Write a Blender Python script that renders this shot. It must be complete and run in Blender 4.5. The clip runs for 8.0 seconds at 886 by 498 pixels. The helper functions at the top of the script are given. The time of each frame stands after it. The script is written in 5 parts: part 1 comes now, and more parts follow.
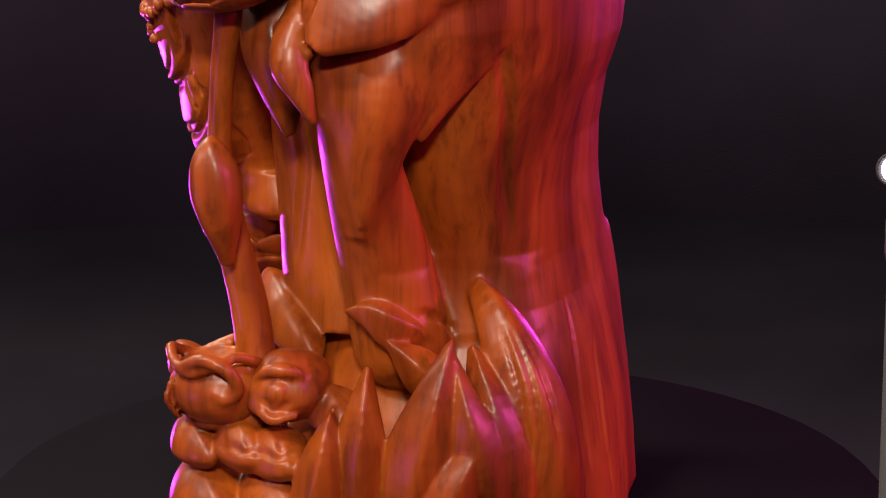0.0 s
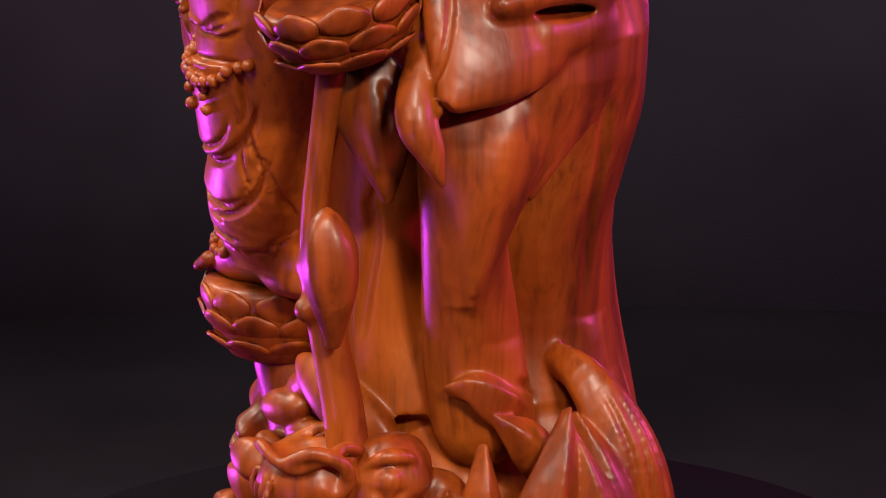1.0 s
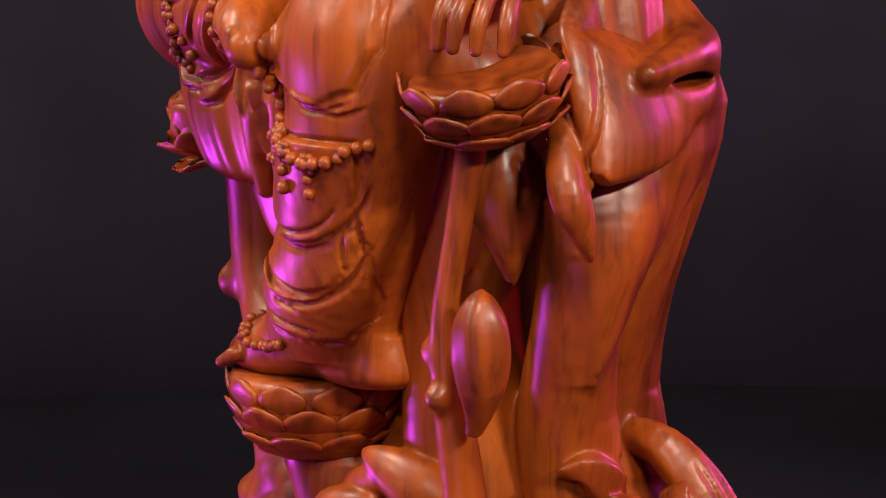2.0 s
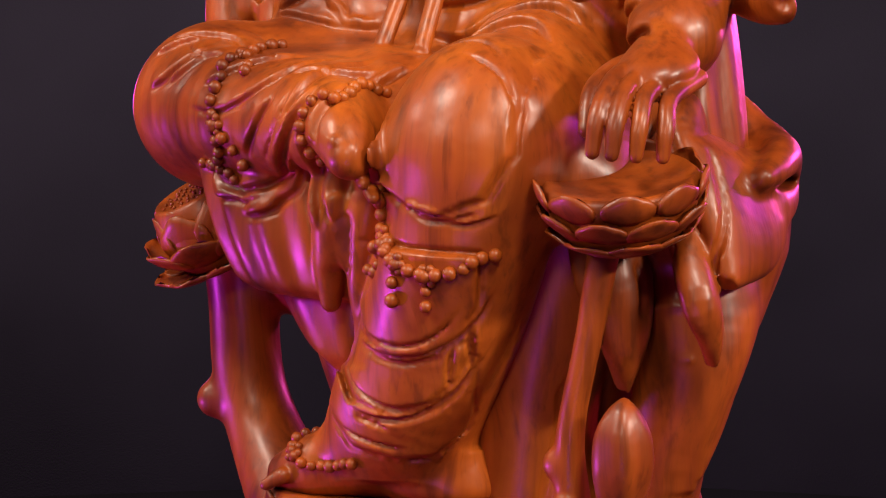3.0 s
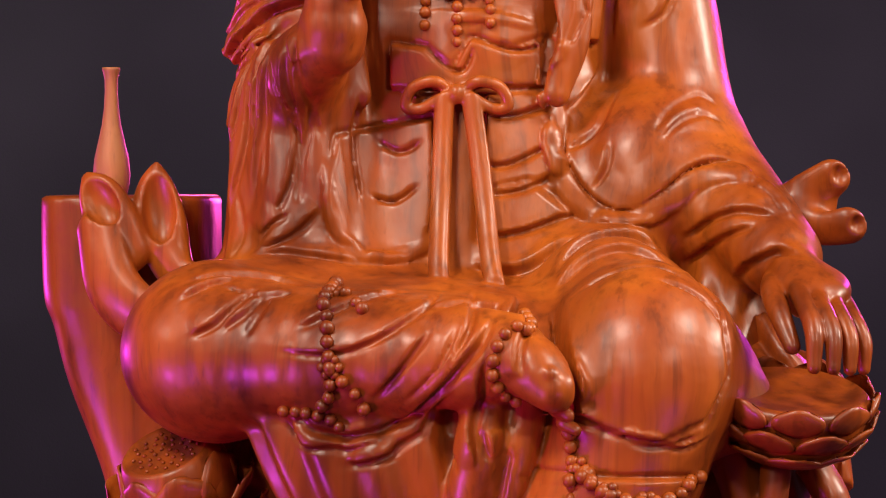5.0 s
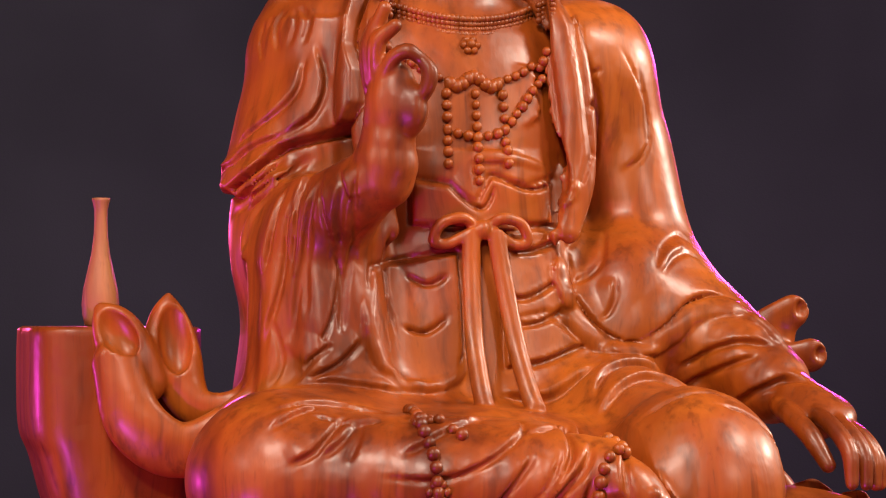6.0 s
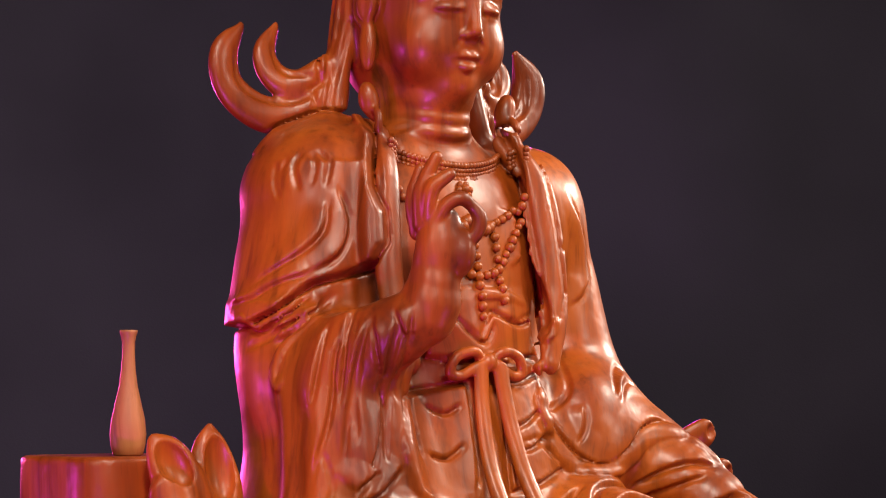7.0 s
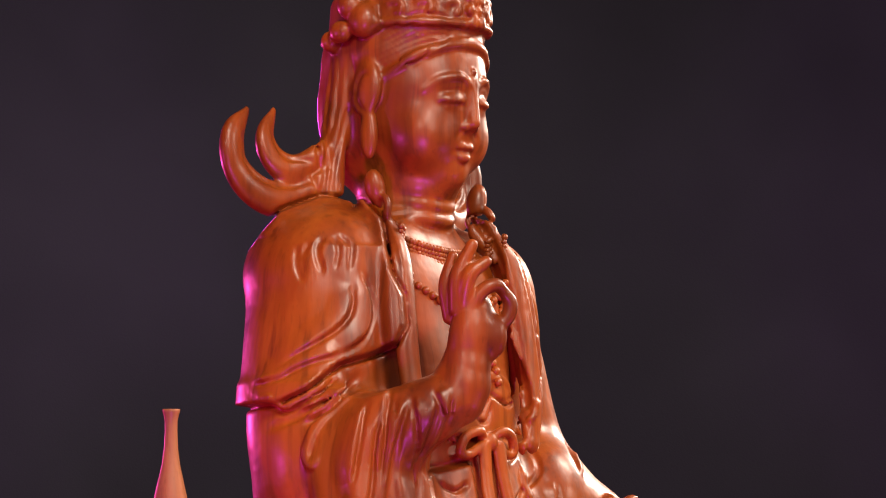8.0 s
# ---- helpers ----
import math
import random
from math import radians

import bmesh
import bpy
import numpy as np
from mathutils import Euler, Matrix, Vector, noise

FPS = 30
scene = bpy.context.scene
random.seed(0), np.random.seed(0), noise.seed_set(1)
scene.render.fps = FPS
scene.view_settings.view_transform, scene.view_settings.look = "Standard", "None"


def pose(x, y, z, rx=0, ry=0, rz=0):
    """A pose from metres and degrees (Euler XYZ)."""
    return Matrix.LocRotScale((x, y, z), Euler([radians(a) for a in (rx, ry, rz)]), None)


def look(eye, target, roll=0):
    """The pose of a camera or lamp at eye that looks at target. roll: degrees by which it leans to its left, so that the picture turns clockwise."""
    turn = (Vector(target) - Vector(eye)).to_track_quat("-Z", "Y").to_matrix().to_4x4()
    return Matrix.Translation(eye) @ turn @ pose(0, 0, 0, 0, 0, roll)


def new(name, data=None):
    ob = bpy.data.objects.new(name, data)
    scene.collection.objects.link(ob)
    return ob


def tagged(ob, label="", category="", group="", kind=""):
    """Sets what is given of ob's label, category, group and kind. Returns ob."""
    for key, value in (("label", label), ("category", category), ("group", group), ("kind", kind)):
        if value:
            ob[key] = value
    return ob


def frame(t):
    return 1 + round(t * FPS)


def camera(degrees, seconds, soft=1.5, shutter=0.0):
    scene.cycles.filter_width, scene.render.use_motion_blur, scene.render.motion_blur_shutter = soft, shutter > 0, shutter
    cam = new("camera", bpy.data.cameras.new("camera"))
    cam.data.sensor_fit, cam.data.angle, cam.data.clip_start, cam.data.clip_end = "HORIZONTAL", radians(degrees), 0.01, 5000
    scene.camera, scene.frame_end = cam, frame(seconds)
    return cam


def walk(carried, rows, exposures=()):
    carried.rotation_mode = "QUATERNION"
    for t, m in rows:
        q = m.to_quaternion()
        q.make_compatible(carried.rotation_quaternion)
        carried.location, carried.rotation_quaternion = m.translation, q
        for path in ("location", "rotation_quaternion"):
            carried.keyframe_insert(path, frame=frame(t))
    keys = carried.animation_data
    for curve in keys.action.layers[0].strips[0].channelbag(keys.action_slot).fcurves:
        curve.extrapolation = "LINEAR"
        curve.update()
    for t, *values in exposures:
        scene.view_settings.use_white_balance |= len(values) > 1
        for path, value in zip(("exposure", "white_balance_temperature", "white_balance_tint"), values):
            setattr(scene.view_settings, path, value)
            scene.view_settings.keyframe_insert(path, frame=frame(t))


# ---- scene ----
cam = camera(20, 8.0, soft=1.1)
PATH = [
    (0, (1.9344, 0.0617, 0.6788), (-0.0061, 0.0067, 0.198), -0.40),
    (0.5, (1.8648, -0.2418, 0.6498), (-0.0701, 0.0128, 0.2125), -0.64),
    (1, (1.7586, -0.5373, 0.6347), (-0.1143, 0.036, 0.2303), -0.75),
    (1.5, (1.6099, -0.8068, 0.6273), (-0.1476, 0.0711, 0.2527), -0.78),
    (2.8, (1.1999, -1.2819, 0.6316), (-0.1762, 0.1404, 0.3431), 0.15),
    (3.5, (0.8904, -1.5044, 0.6185), (-0.1483, 0.1912, 0.4039), 0.16),
    (4, (0.6426, -1.6299, 0.6171), (-0.1134, 0.2143, 0.4519), 0.10),
    (4.5, (0.3714, -1.7151, 0.6116), (-0.0738, 0.2315, 0.5), -0.08),
    (6, (-0.5096, -1.7244, 0.5983), (0.0455, 0.1962, 0.6536), 0.17),
    (6.5, (-0.8309, -1.6679, 0.6145), (0.0554, 0.1228, 0.7036), 0.15),
    (7, (-1.1482, -1.5495, 0.6304), (0.0413, 0.0538, 0.752), -0.07),
    (7.5, (-1.3777, -1.4075, 0.6405), (0.0219, 0.0139, 0.7842), -0.11),
    (8, (-1.5627, -1.252, 0.6388), (-0.0018, -0.0138, 0.8133), -0.06),
]
walk(cam, [(t, look(eye, target, roll)) for t, eye, target, roll in PATH])

# world: a dark hall with a faint cool haze of light
world = bpy.data.worlds.new("hall")
scene.world = world
world.use_nodes = True
world.node_tree.nodes["Background"].inputs[0].default_value = (0.42, 0.40, 0.46, 1)
world.node_tree.nodes["Background"].inputs[1].default_value = 0.09


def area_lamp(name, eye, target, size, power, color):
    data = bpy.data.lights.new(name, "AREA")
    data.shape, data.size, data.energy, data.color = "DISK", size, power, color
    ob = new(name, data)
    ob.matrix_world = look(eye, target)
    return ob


def at(angle, radius, z):
    a = radians(angle)
    return (radius * math.sin(a), -radius * math.cos(a), z)


# two warm white soft boxes high up in front, unseen, added as key lights
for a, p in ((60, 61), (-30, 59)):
    area_lamp("added_soft_box", at(a, 2.1, 2.5), (0, 0, .5), .55, p, (1.0, .84, .70))
# groups of three bulbs, unseen, repeated round the arc to brighten each side
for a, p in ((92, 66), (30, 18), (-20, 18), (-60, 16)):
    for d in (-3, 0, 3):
        area_lamp("added_front_lamp", at(a + d, 2.8, 1.7), (0, 0, .5), .16, p / 3, (1.0, .84, .70))
# magenta stage lamps behind and below, unseen, repeated so every side keeps a rim
for a, z, p, col in ((176, .75, 21, (1, .08, .5)), (140, 1.2, 14, (1, .06, .8)), (-52, -.35, 27, (.85, .06, 1)), (30, -.5, 4, (.85, .06, 1)), (-122, .4, 12, (1, .05, .75)), (-168, .8, 5, (1, .08, .3))):
    area_lamp("magenta_lamp", at(a, 2.2, z), (0, 0, .45), .2, p, col)


def material(name):
    m = bpy.data.materials.new(name)
    m.use_nodes = True
    nt = m.node_tree
    return m, nt, nt.nodes["Principled BSDF"]


def node(nt, kind, **vals):
    n = nt.nodes.new(kind)
    for k, v in vals.items():
        n.inputs[k.replace("_", " ")].default_value = v
    return n


def ramp(nt, src, stops):
    r = nt.nodes.new("ShaderNodeValToRGB")
    el = r.color_ramp.elements
    while len(el) < len(stops):
        el.new(.5)
    for e, (p, c) in zip(el, stops):
        e.position, e.color = p, (*c, 1)
    nt.links.new(src, r.inputs[0])
    return r


def mixed(nt, mode, fac, a, b):
    m = nt.nodes.new("ShaderNodeMix")
    m.data_type, m.blend_type = "RGBA", mode
    for sock, v in ((m.inputs[0], fac), (m.inputs[6], a), (m.inputs[7], b)):
        if isinstance(v, (int, float)):
            sock.default_value = v
        elif isinstance(v, tuple):
            sock.default_value = (*v, 1)
        else:
            nt.links.new(v, sock)
    return m.outputs[2]


def wood(name, pale, mid, dark, rough=.30, coat=.35, fine=1.0):
    m, nt, b = material(name)
    link = nt.links.new
    geo = nt.nodes.new("ShaderNodeNewGeometry")
    # growth rings: the pith stands a little behind the carving
    warp = node(nt, "ShaderNodeTexNoise", Scale=5.0, Detail=3.0)
    link(geo.outputs["Position"], warp.inputs["Vector"])
    push = nt.nodes.new("ShaderNodeVectorMath")
    push.operation = "MULTIPLY_ADD"
    link(warp.outputs["Color"], push.inputs[0])
    push.inputs[1].default_value = (.05, .05, .25)
    link(geo.outputs["Position"], push.inputs[2])
    grain_map = node(nt, "ShaderNodeMapping", Scale=(1, 1, .035), Rotation=(.05, -.06, 0))
    link(push.outputs[0], grain_map.inputs["Vector"])
    broad = node(nt, "ShaderNodeTexNoise", Scale=16.0, Detail=4.0, Roughness=.6)
    link(grain_map.outputs[0], broad.inputs["Vector"])
    streak = node(nt, "ShaderNodeTexNoise", Scale=95.0 * fine, Detail=3.0, Roughness=.65)
    link(grain_map.outputs[0], streak.inputs["Vector"])
    pores = node(nt, "ShaderNodeTexNoise", Scale=330.0 * fine, Detail=2.0)
    link(grain_map.outputs[0], pores.inputs["Vector"])
    blotch = node(nt, "ShaderNodeTexNoise", Scale=7.0, Detail=3.0)
    link(geo.outputs["Position"], blotch.inputs["Vector"])
    base = ramp(nt, broad.outputs["Fac"], ((.34, dark), (.50, mid), (.66, pale)))
    lines = ramp(nt, streak.outputs["Fac"], ((.33, (.24, .18, .14)), (.47, (.86, .84, .80)), (.7, (1.15, 1.12, 1.08))))
    col = mixed(nt, "MULTIPLY", .50, base.outputs[0], lines.outputs[0])
    tone = ramp(nt, blotch.outputs["Fac"], ((.3, (.72, .66, .6)), (.55, (1, 1, 1)), (.75, (1.12, 1.1, 1.0))))
    col = mixed(nt, "MULTIPLY", .8, col, tone.outputs[0])
    pits = ramp(nt, pores.outputs["Fac"], ((.28, (.5, .45, .4)), (.40, (1, 1, 1))))
    col = mixed(nt, "MULTIPLY", .35, col, pits.outputs[0])
    link(col, b.inputs["Base Color"])
    gloss = nt.nodes.new("ShaderNodeMapRange")
    link(blotch.outputs["Fac"], gloss.inputs[0])
    gloss.inputs[3].default_value, gloss.inputs[4].default_value = rough - .05, rough + .12
    link(gloss.outputs[0], b.inputs["Roughness"])
    b.inputs["Coat Weight"].default_value = coat
    b.inputs["Specular IOR Level"].default_value = .38
    b.inputs["Coat Roughness"].default_value = .25
    bump = node(nt, "ShaderNodeBump", Strength=.20, Distance=.0015)
    link(streak.outputs["Fac"], bump.inputs["Height"])
    dents = node(nt, "ShaderNodeTexNoise", Scale=45.0, Detail=2.0)
    link(geo.outputs["Position"], dents.inputs["Vector"])
    bump2 = node(nt, "ShaderNodeBump", Strength=.28, Distance=.004)
    link(dents.outputs["Fac"], bump2.inputs["Height"])
    link(bump.outputs[0], bump2.inputs["Normal"])
    link(bump2.outputs[0], b.inputs["Normal"])
    return m


WOOD = wood("lacquered_wood", (.43, .100, .0088), (.320, .062, .0058), (.155, .025, .0025), rough=.36, coat=.16)
WOOD_DARK = wood("aged_wood", (.43, .099, .009), (.312, .060, .006), (.150, .024, .0025), rough=.38, coat=.16)
WOOD_PALE = wood("pale_wood", (.50, .20, .075), (.42, .155, .055), (.30, .10, .035), rough=.5, coat=.05)


def cloth(name, col, scale):
    m, nt, b = material(name)
    geo = nt.nodes.new("ShaderNodeNewGeometry")
    big = node(nt, "ShaderNodeTexNoise", Scale=1.2, Detail=3.0)
    nt.links.new(geo.outputs["Position"], big.inputs["Vector"])
    fine = node(nt, "ShaderNodeTexNoise", Scale=scale, Detail=2.0)
    nt.links.new(geo.outputs["Position"], fine.inputs["Vector"])
    r = ramp(nt, big.outputs["Fac"], ((.3, tuple(c * .75 for c in col)), (.7, tuple(c * 1.2 for c in col))))
    nt.links.new(r.outputs[0], b.inputs["Base Color"])
    b.inputs["Roughness"].default_value = .95
    b.inputs["Specular IOR Level"].default_value = 0
    bump = node(nt, "ShaderNodeBump", Strength=.25, Distance=.002)
    nt.links.new(fine.outputs["Fac"], bump.inputs["Height"])
    nt.links.new(bump.outputs[0], b.inputs["Normal"])
    return m


BLACK_CLOTH = cloth("black_cloth", (.010, .009, .012), 500)
CURTAIN = cloth("dark_curtain", (.058, .058, .076), 220)
FLOOR = cloth("dark_carpet", (.032, .031, .040), 180)


def plain(name, col, rough, metal=0.0):
    m, nt, b = material(name)
    geo = nt.nodes.new("ShaderNodeNewGeometry")
    n = node(nt, "ShaderNodeTexNoise", Scale=60.0, Detail=3.0)
    nt.links.new(geo.outputs["Position"], n.inputs["Vector"])
    r = ramp(nt, n.outputs["Fac"], ((.3, tuple(c * .8 for c in col)), (.7, tuple(c * 1.15 for c in col))))
    nt.links.new(r.outputs[0], b.inputs["Base Color"])
    b.inputs["Roughness"].default_value, b.inputs["Metallic"].default_value = rough, metal
    return m


BLACK_METAL = plain("black_metal", (.012, .012, .014), .7, 0)
LENS = bpy.data.materials.new("lamp_lens")
LENS.use_nodes = True
_b = LENS.node_tree.nodes["Principled BSDF"]
_b.inputs["Emission Color"].default_value = (1, .75, 1, 1)
_b.inputs["Emission Strength"].default_value = 12


# ---- carving: solids blended in a grid of distances, then skinned ----
def spline(pts, n=8):
    P = np.array(pts, float)
    if len(P) < 3:
        t = np.linspace(0, 1, n + 1)[:, None]
        return P[0] * (1 - t) + P[-1] * t
    E = np.vstack([2 * P[0] - P[1], P, 2 * P[-1] - P[-2]])
    out = []
    for i in range(1, len(E) - 2):
        t = np.linspace(0, 1, n, endpoint=False)[:, None]
        a, b, c, d = E[i - 1], E[i], E[i + 1], E[i + 2]
        out.append(.5 * (2 * b + (c - a) * t + (2 * a - 5 * b + 4 * c - d) * t ** 2 + (3 * b - a - 3 * c + d) * t ** 3))
    out.append(P[-1:])
    return np.vstack(out)


class Carving:
    def __init__(self, lo, hi, h):
        self.lo, self.h = np.array(lo, np.float32), h
        self.n = np.ceil((np.array(hi) - np.array(lo)) / h).astype(int) + 1
        self.F = np.full(self.n, .04, np.float32)

    def cells(self, lo, hi, pad):
        i0 = np.clip(np.floor((np.array(lo) - pad - self.lo) / self.h).astype(int), 0, self.n - 1)
        i1 = np.clip(np.ceil((np.array(hi) + pad - self.lo) / self.h).astype(int) + 1, 1, self.n)
        if np.any(i1 <= i0):
            return None
        g = [(self.lo[k] + self.h * np.arange(i0[k], i1[k])).astype(np.float32) for k in range(3)]
        return tuple(slice(a, b) for a, b in zip(i0, i1)), g[0][:, None, None], g[1][None, :, None], g[2][None, None, :]

    def blend(self, sl, d, k, cut):
        F = self.F[sl]
        if cut:
            h = np.maximum(k - np.abs(F + d), 0) / max(k, 1e-6)
            self.F[sl] = np.maximum(F, -d) + h * h * k * .25
        else:
            h = np.maximum(k - np.abs(F - d), 0) / max(k, 1e-6)
            self.F[sl] = np.minimum(F, d) - h * h * k * .25

    def ell(self, c, r, k=.012, turn=(0, 0, 0), cut=False, power=2.0):
        c, r = np.array(c, float), np.array(r, float)
        R = np.array(Euler([radians(a) for a in turn]).to_matrix())
        ext = np.sqrt(((R * r) ** 2).sum(1))
        got = self.cells(c - ext, c + ext, k + .008)
        if got is None:
            return
        sl, X, Y, Z = got
        X, Y, Z = X - c[0], Y - c[1], Z - c[2]
        q = [(R[0, j] * X + R[1, j] * Y + R[2, j] * Z) for j in range(3)]
        if power != 2.0:
            g = sum(np.abs(a / s) ** power for a, s in zip(q, r)) ** (1 / power)
            return self.blend(sl, ((g - 1) * r.min() * .85).astype(np.float32), k, cut)
        k0 = np.sqrt(sum((a / s) ** 2 for a, s in zip(q, r)))
        k1 = np.sqrt(sum((a / s ** 2) ** 2 for a, s in zip(q, r)))
        self.blend(sl, (k0 * (k0 - 1) / np.maximum(k1, 1e-6)).astype(np.float32), k, cut)

    def tube(self, pts, rads, k=.008, cut=False, thin=None, n=6):
        if np.isscalar(rads):
            rads = [rads] * len(pts)
        S = spline([(*p, r) for p, r in zip(pts, rads)], n)
        P, r = S[:, :3], np.maximum(S[:, 3], .0004)
        big = r.max()
        got = self.cells(P.min(0), P.max(0), big + k + .008)
        if got is None:
            return
        sl, X, Y, Z = got
        D = np.full(self.F[sl].shape, .04, np.float32)
        base = [s.start for s in sl]
        for i in range(len(P) - 1):
            a, b = P[i], P[i + 1]
            sub = self.cells(np.minimum(a, b), np.maximum(a, b), max(r[i], r[i + 1]) + k + .008)
            if sub is None:
                continue
            s2, x, y, z = sub
            s2 = tuple(slice(s.start - o, s.stop - o) for s, o in zip(s2, base))
            ab = b - a
            x, y, z = x - a[0], y - a[1], z - a[2]
            f = 1.0
            if thin is not None:
                ax, f = np.array(thin[0], float), thin[1]
                ax /= np.linalg.norm(ax)
                s = (x * ax[0] + y * ax[1] + z * ax[2]) * (f - 1)
                x, y, z = x + s * ax[0], y + s * ax[1], z + s * ax[2]
                ab = ab + (f - 1) * (ab @ ax) * ax
            L = max(float(ab @ ab), 1e-10)
            t = np.clip((x * ab[0] + y * ab[1] + z * ab[2]) / L, 0, 1)
            d = (np.sqrt((x - t * ab[0]) ** 2 + (y - t * ab[1]) ** 2 + (z - t * ab[2]) ** 2) - r[i] - t * (r[i + 1] - r[i])) / math.sqrt(f)
            D[s2] = np.minimum(D[s2], d)
        self.blend(sl, D, k, cut)

    def loft(self, rows, k=.015, cut=False, power=2.0, wob=None):
        """rows: height, centre x, centre y, half width, half depth"""
        R = np.array(rows, float)
        S = spline(R, 8)
        S = S[np.argsort(S[:, 0])]
        lo = (S[:, 1] - S[:, 3]).min(), (S[:, 2] - S[:, 4]).min(), S[0, 0]
        hi = (S[:, 1] + S[:, 3]).max(), (S[:, 2] + S[:, 4]).max(), S[-1, 0]
        got = self.cells(lo, hi, k + .012)
        if got is None:
            return
        sl, X, Y, Z = got
        cx, cy, rx, ry = (np.interp(Z, S[:, 0], S[:, j]).astype(np.float32) for j in (1, 2, 3, 4))
        u, v = (X - cx) / rx, (Y - cy) / ry
        if power == 2.0:
            g = np.sqrt(u * u + v * v)
        else:
            g = (np.abs(u) ** power + np.abs(v) ** power) ** (1 / power)
        if wob is not None:
            count, amp, phase, twist = wob
            g = g + amp * np.sin(count * np.arctan2(v, u) + phase + twist * Z)
        d = (g - 1) * np.minimum(rx, ry)
        d = np.maximum(d, np.maximum(Z - S[-1, 0], S[0, 0] - Z))
        self.blend(sl, d.astype(np.float32), k, cut)

    def leaf(self, pts, w, th, normal, k=.0015, keel=1.25):
        """A pointed blade along a line, with a keel: wide at its base, sharp at its tip."""
        P = spline(pts, 6)
        N = np.array(normal, float)
        t = np.linspace(0, 1, len(P))
        wide = np.maximum(np.clip(1 - t ** 1.9, 0, 1) ** .85 * (.80 + .30 * np.sin(math.pi * t)), .03)
        got = self.cells(P.min(0), P.max(0), max(w, th) + k + .008)
        if got is None:
            return
        sl, X, Y, Z = got
        shape = self.F[sl].shape
        near, D = np.full(shape, 1.0, np.float32), np.full(shape, .04, np.float32)
        base = [q.start for q in sl]
        for i in range(len(P) - 1):
            a, b = P[i], P[i + 1]
            s2, x, y, z = self.cells(np.minimum(a, b), np.maximum(a, b), max(w, th) + k + .008)
            s2 = tuple(slice(q.start - o, q.stop - o) for q, o in zip(s2, base))
            L = np.linalg.norm(b - a)
            e = (b - a) / L
            n = N - (N @ e) * e
            n /= np.linalg.norm(n)
            across = np.cross(n, e)
            x, y, z = x - a[0], y - a[1], z - a[2]
            f = x * e[0] + y * e[1] + z * e[2]
            u = np.clip(f / L, 0, 1)
            over = np.abs(f - u * L)
            g = wide[i] + u * (wide[i + 1] - wide[i])
            bb, nn = np.abs(x * across[0] + y * across[1] + z * across[2]), np.abs(x * n[0] + y * n[1] + z * n[2])
            p, q = bb / (w * g), nn / (th * (.4 + .6 * g))
            d = ((p ** keel + q ** keel) ** (1 / keel) - 1) * min(w, th) * g * .8
            if i in (0, len(P) - 2):
                d = np.maximum(d, over * .8)
            r = np.sqrt(bb * bb + nn * nn + over * over)
            m = r < near[s2]
            near[s2] = np.where(m, r, near[s2])
            D[s2] = np.where(m, np.minimum(d, .04), D[s2])
        self.blend(sl, D, k, False)

    def saw(self, angle, rows, k=.016):
        """Takes off all that stands out on one side; rows: height and how far out the cut runs there."""
        a = radians(angle)
        R = np.array(sorted(rows), float)
        X, Y, Z = ((self.lo[j] + self.h * np.arange(self.n[j])).astype(np.float32) for j in range(3))
        d = math.cos(a) * X[:, None, None] + math.sin(a) * Y[None, :, None] - np.interp(Z, R[:, 0], R[:, 1]).astype(np.float32)[None, None, :]
        F = self.F
        h = np.maximum(k - np.abs(F - d), 0) / k
        self.F = (np.maximum(F, d) + h * h * k * .25).astype(np.float32)

    def sample(self, P):
        q = np.clip((P - self.lo) / self.h, 0, self.n - 1.001)
        i = q.astype(int)
        f = q - i
        out = 0
        for a in (0, 1):
            for b in (0, 1):
                for c in (0, 1):
                    w = (f[:, 0] if a else 1 - f[:, 0]) * (f[:, 1] if b else 1 - f[:, 1]) * (f[:, 2] if c else 1 - f[:, 2])
                    out = out + w * self.F[i[:, 0] + a, i[:, 1] + b, i[:, 2] + c]
        return out

    def slope(self, P):
        e = self.h
        G = np.stack([self.sample(P + e * np.eye(3)[j]) - self.sample(P - e * np.eye(3)[j]) for j in range(3)], 1) / (2 * e)
        return G / np.maximum(np.linalg.norm(G, axis=1, keepdims=True), .2)

    def settle(self, P, steps=5):
        """Moves points on to the skin."""
        P = np.array(P, float)
        for _ in range(steps):
            P = P - np.clip(self.sample(P), -.01, .01)[:, None] * self.slope(P)
        return P

    def begin(self):
        """From here on lines and layers are gathered as relief on the smooth form, until finish()."""
        self.rise, self.dip = np.zeros_like(self.F), np.zeros_like(self.F)

    def finish(self):
        self.F += self.dip * 1.7 - np.clip(self.rise * 1.4, 0, .0105)

    def along(self, pts, w):
        """Distance, signed side (positive above) and strength of a line that lies on the skin, near it."""
        P = self.settle(spline(pts, 6))
        N = self.slope(P)
        t = np.arange(len(P)) / (len(P) - 1)
        amp = np.clip(np.minimum(t, 1 - t) / .2, .05, 1)
        B = np.cross(N, np.gradient(P, axis=0))
        B /= np.maximum(np.linalg.norm(B, axis=1, keepdims=True), 1e-9)
        if B[:, 2].sum() < 0:
            B = -B
        sl, X, Y, Z = self.cells(P.min(0), P.max(0), w)
        shape = self.F[sl].shape
        near, side, gain = np.full(shape, 1.0, np.float32), np.zeros(shape, np.float32), np.zeros(shape, np.float32)
        base = [q.start for q in sl]
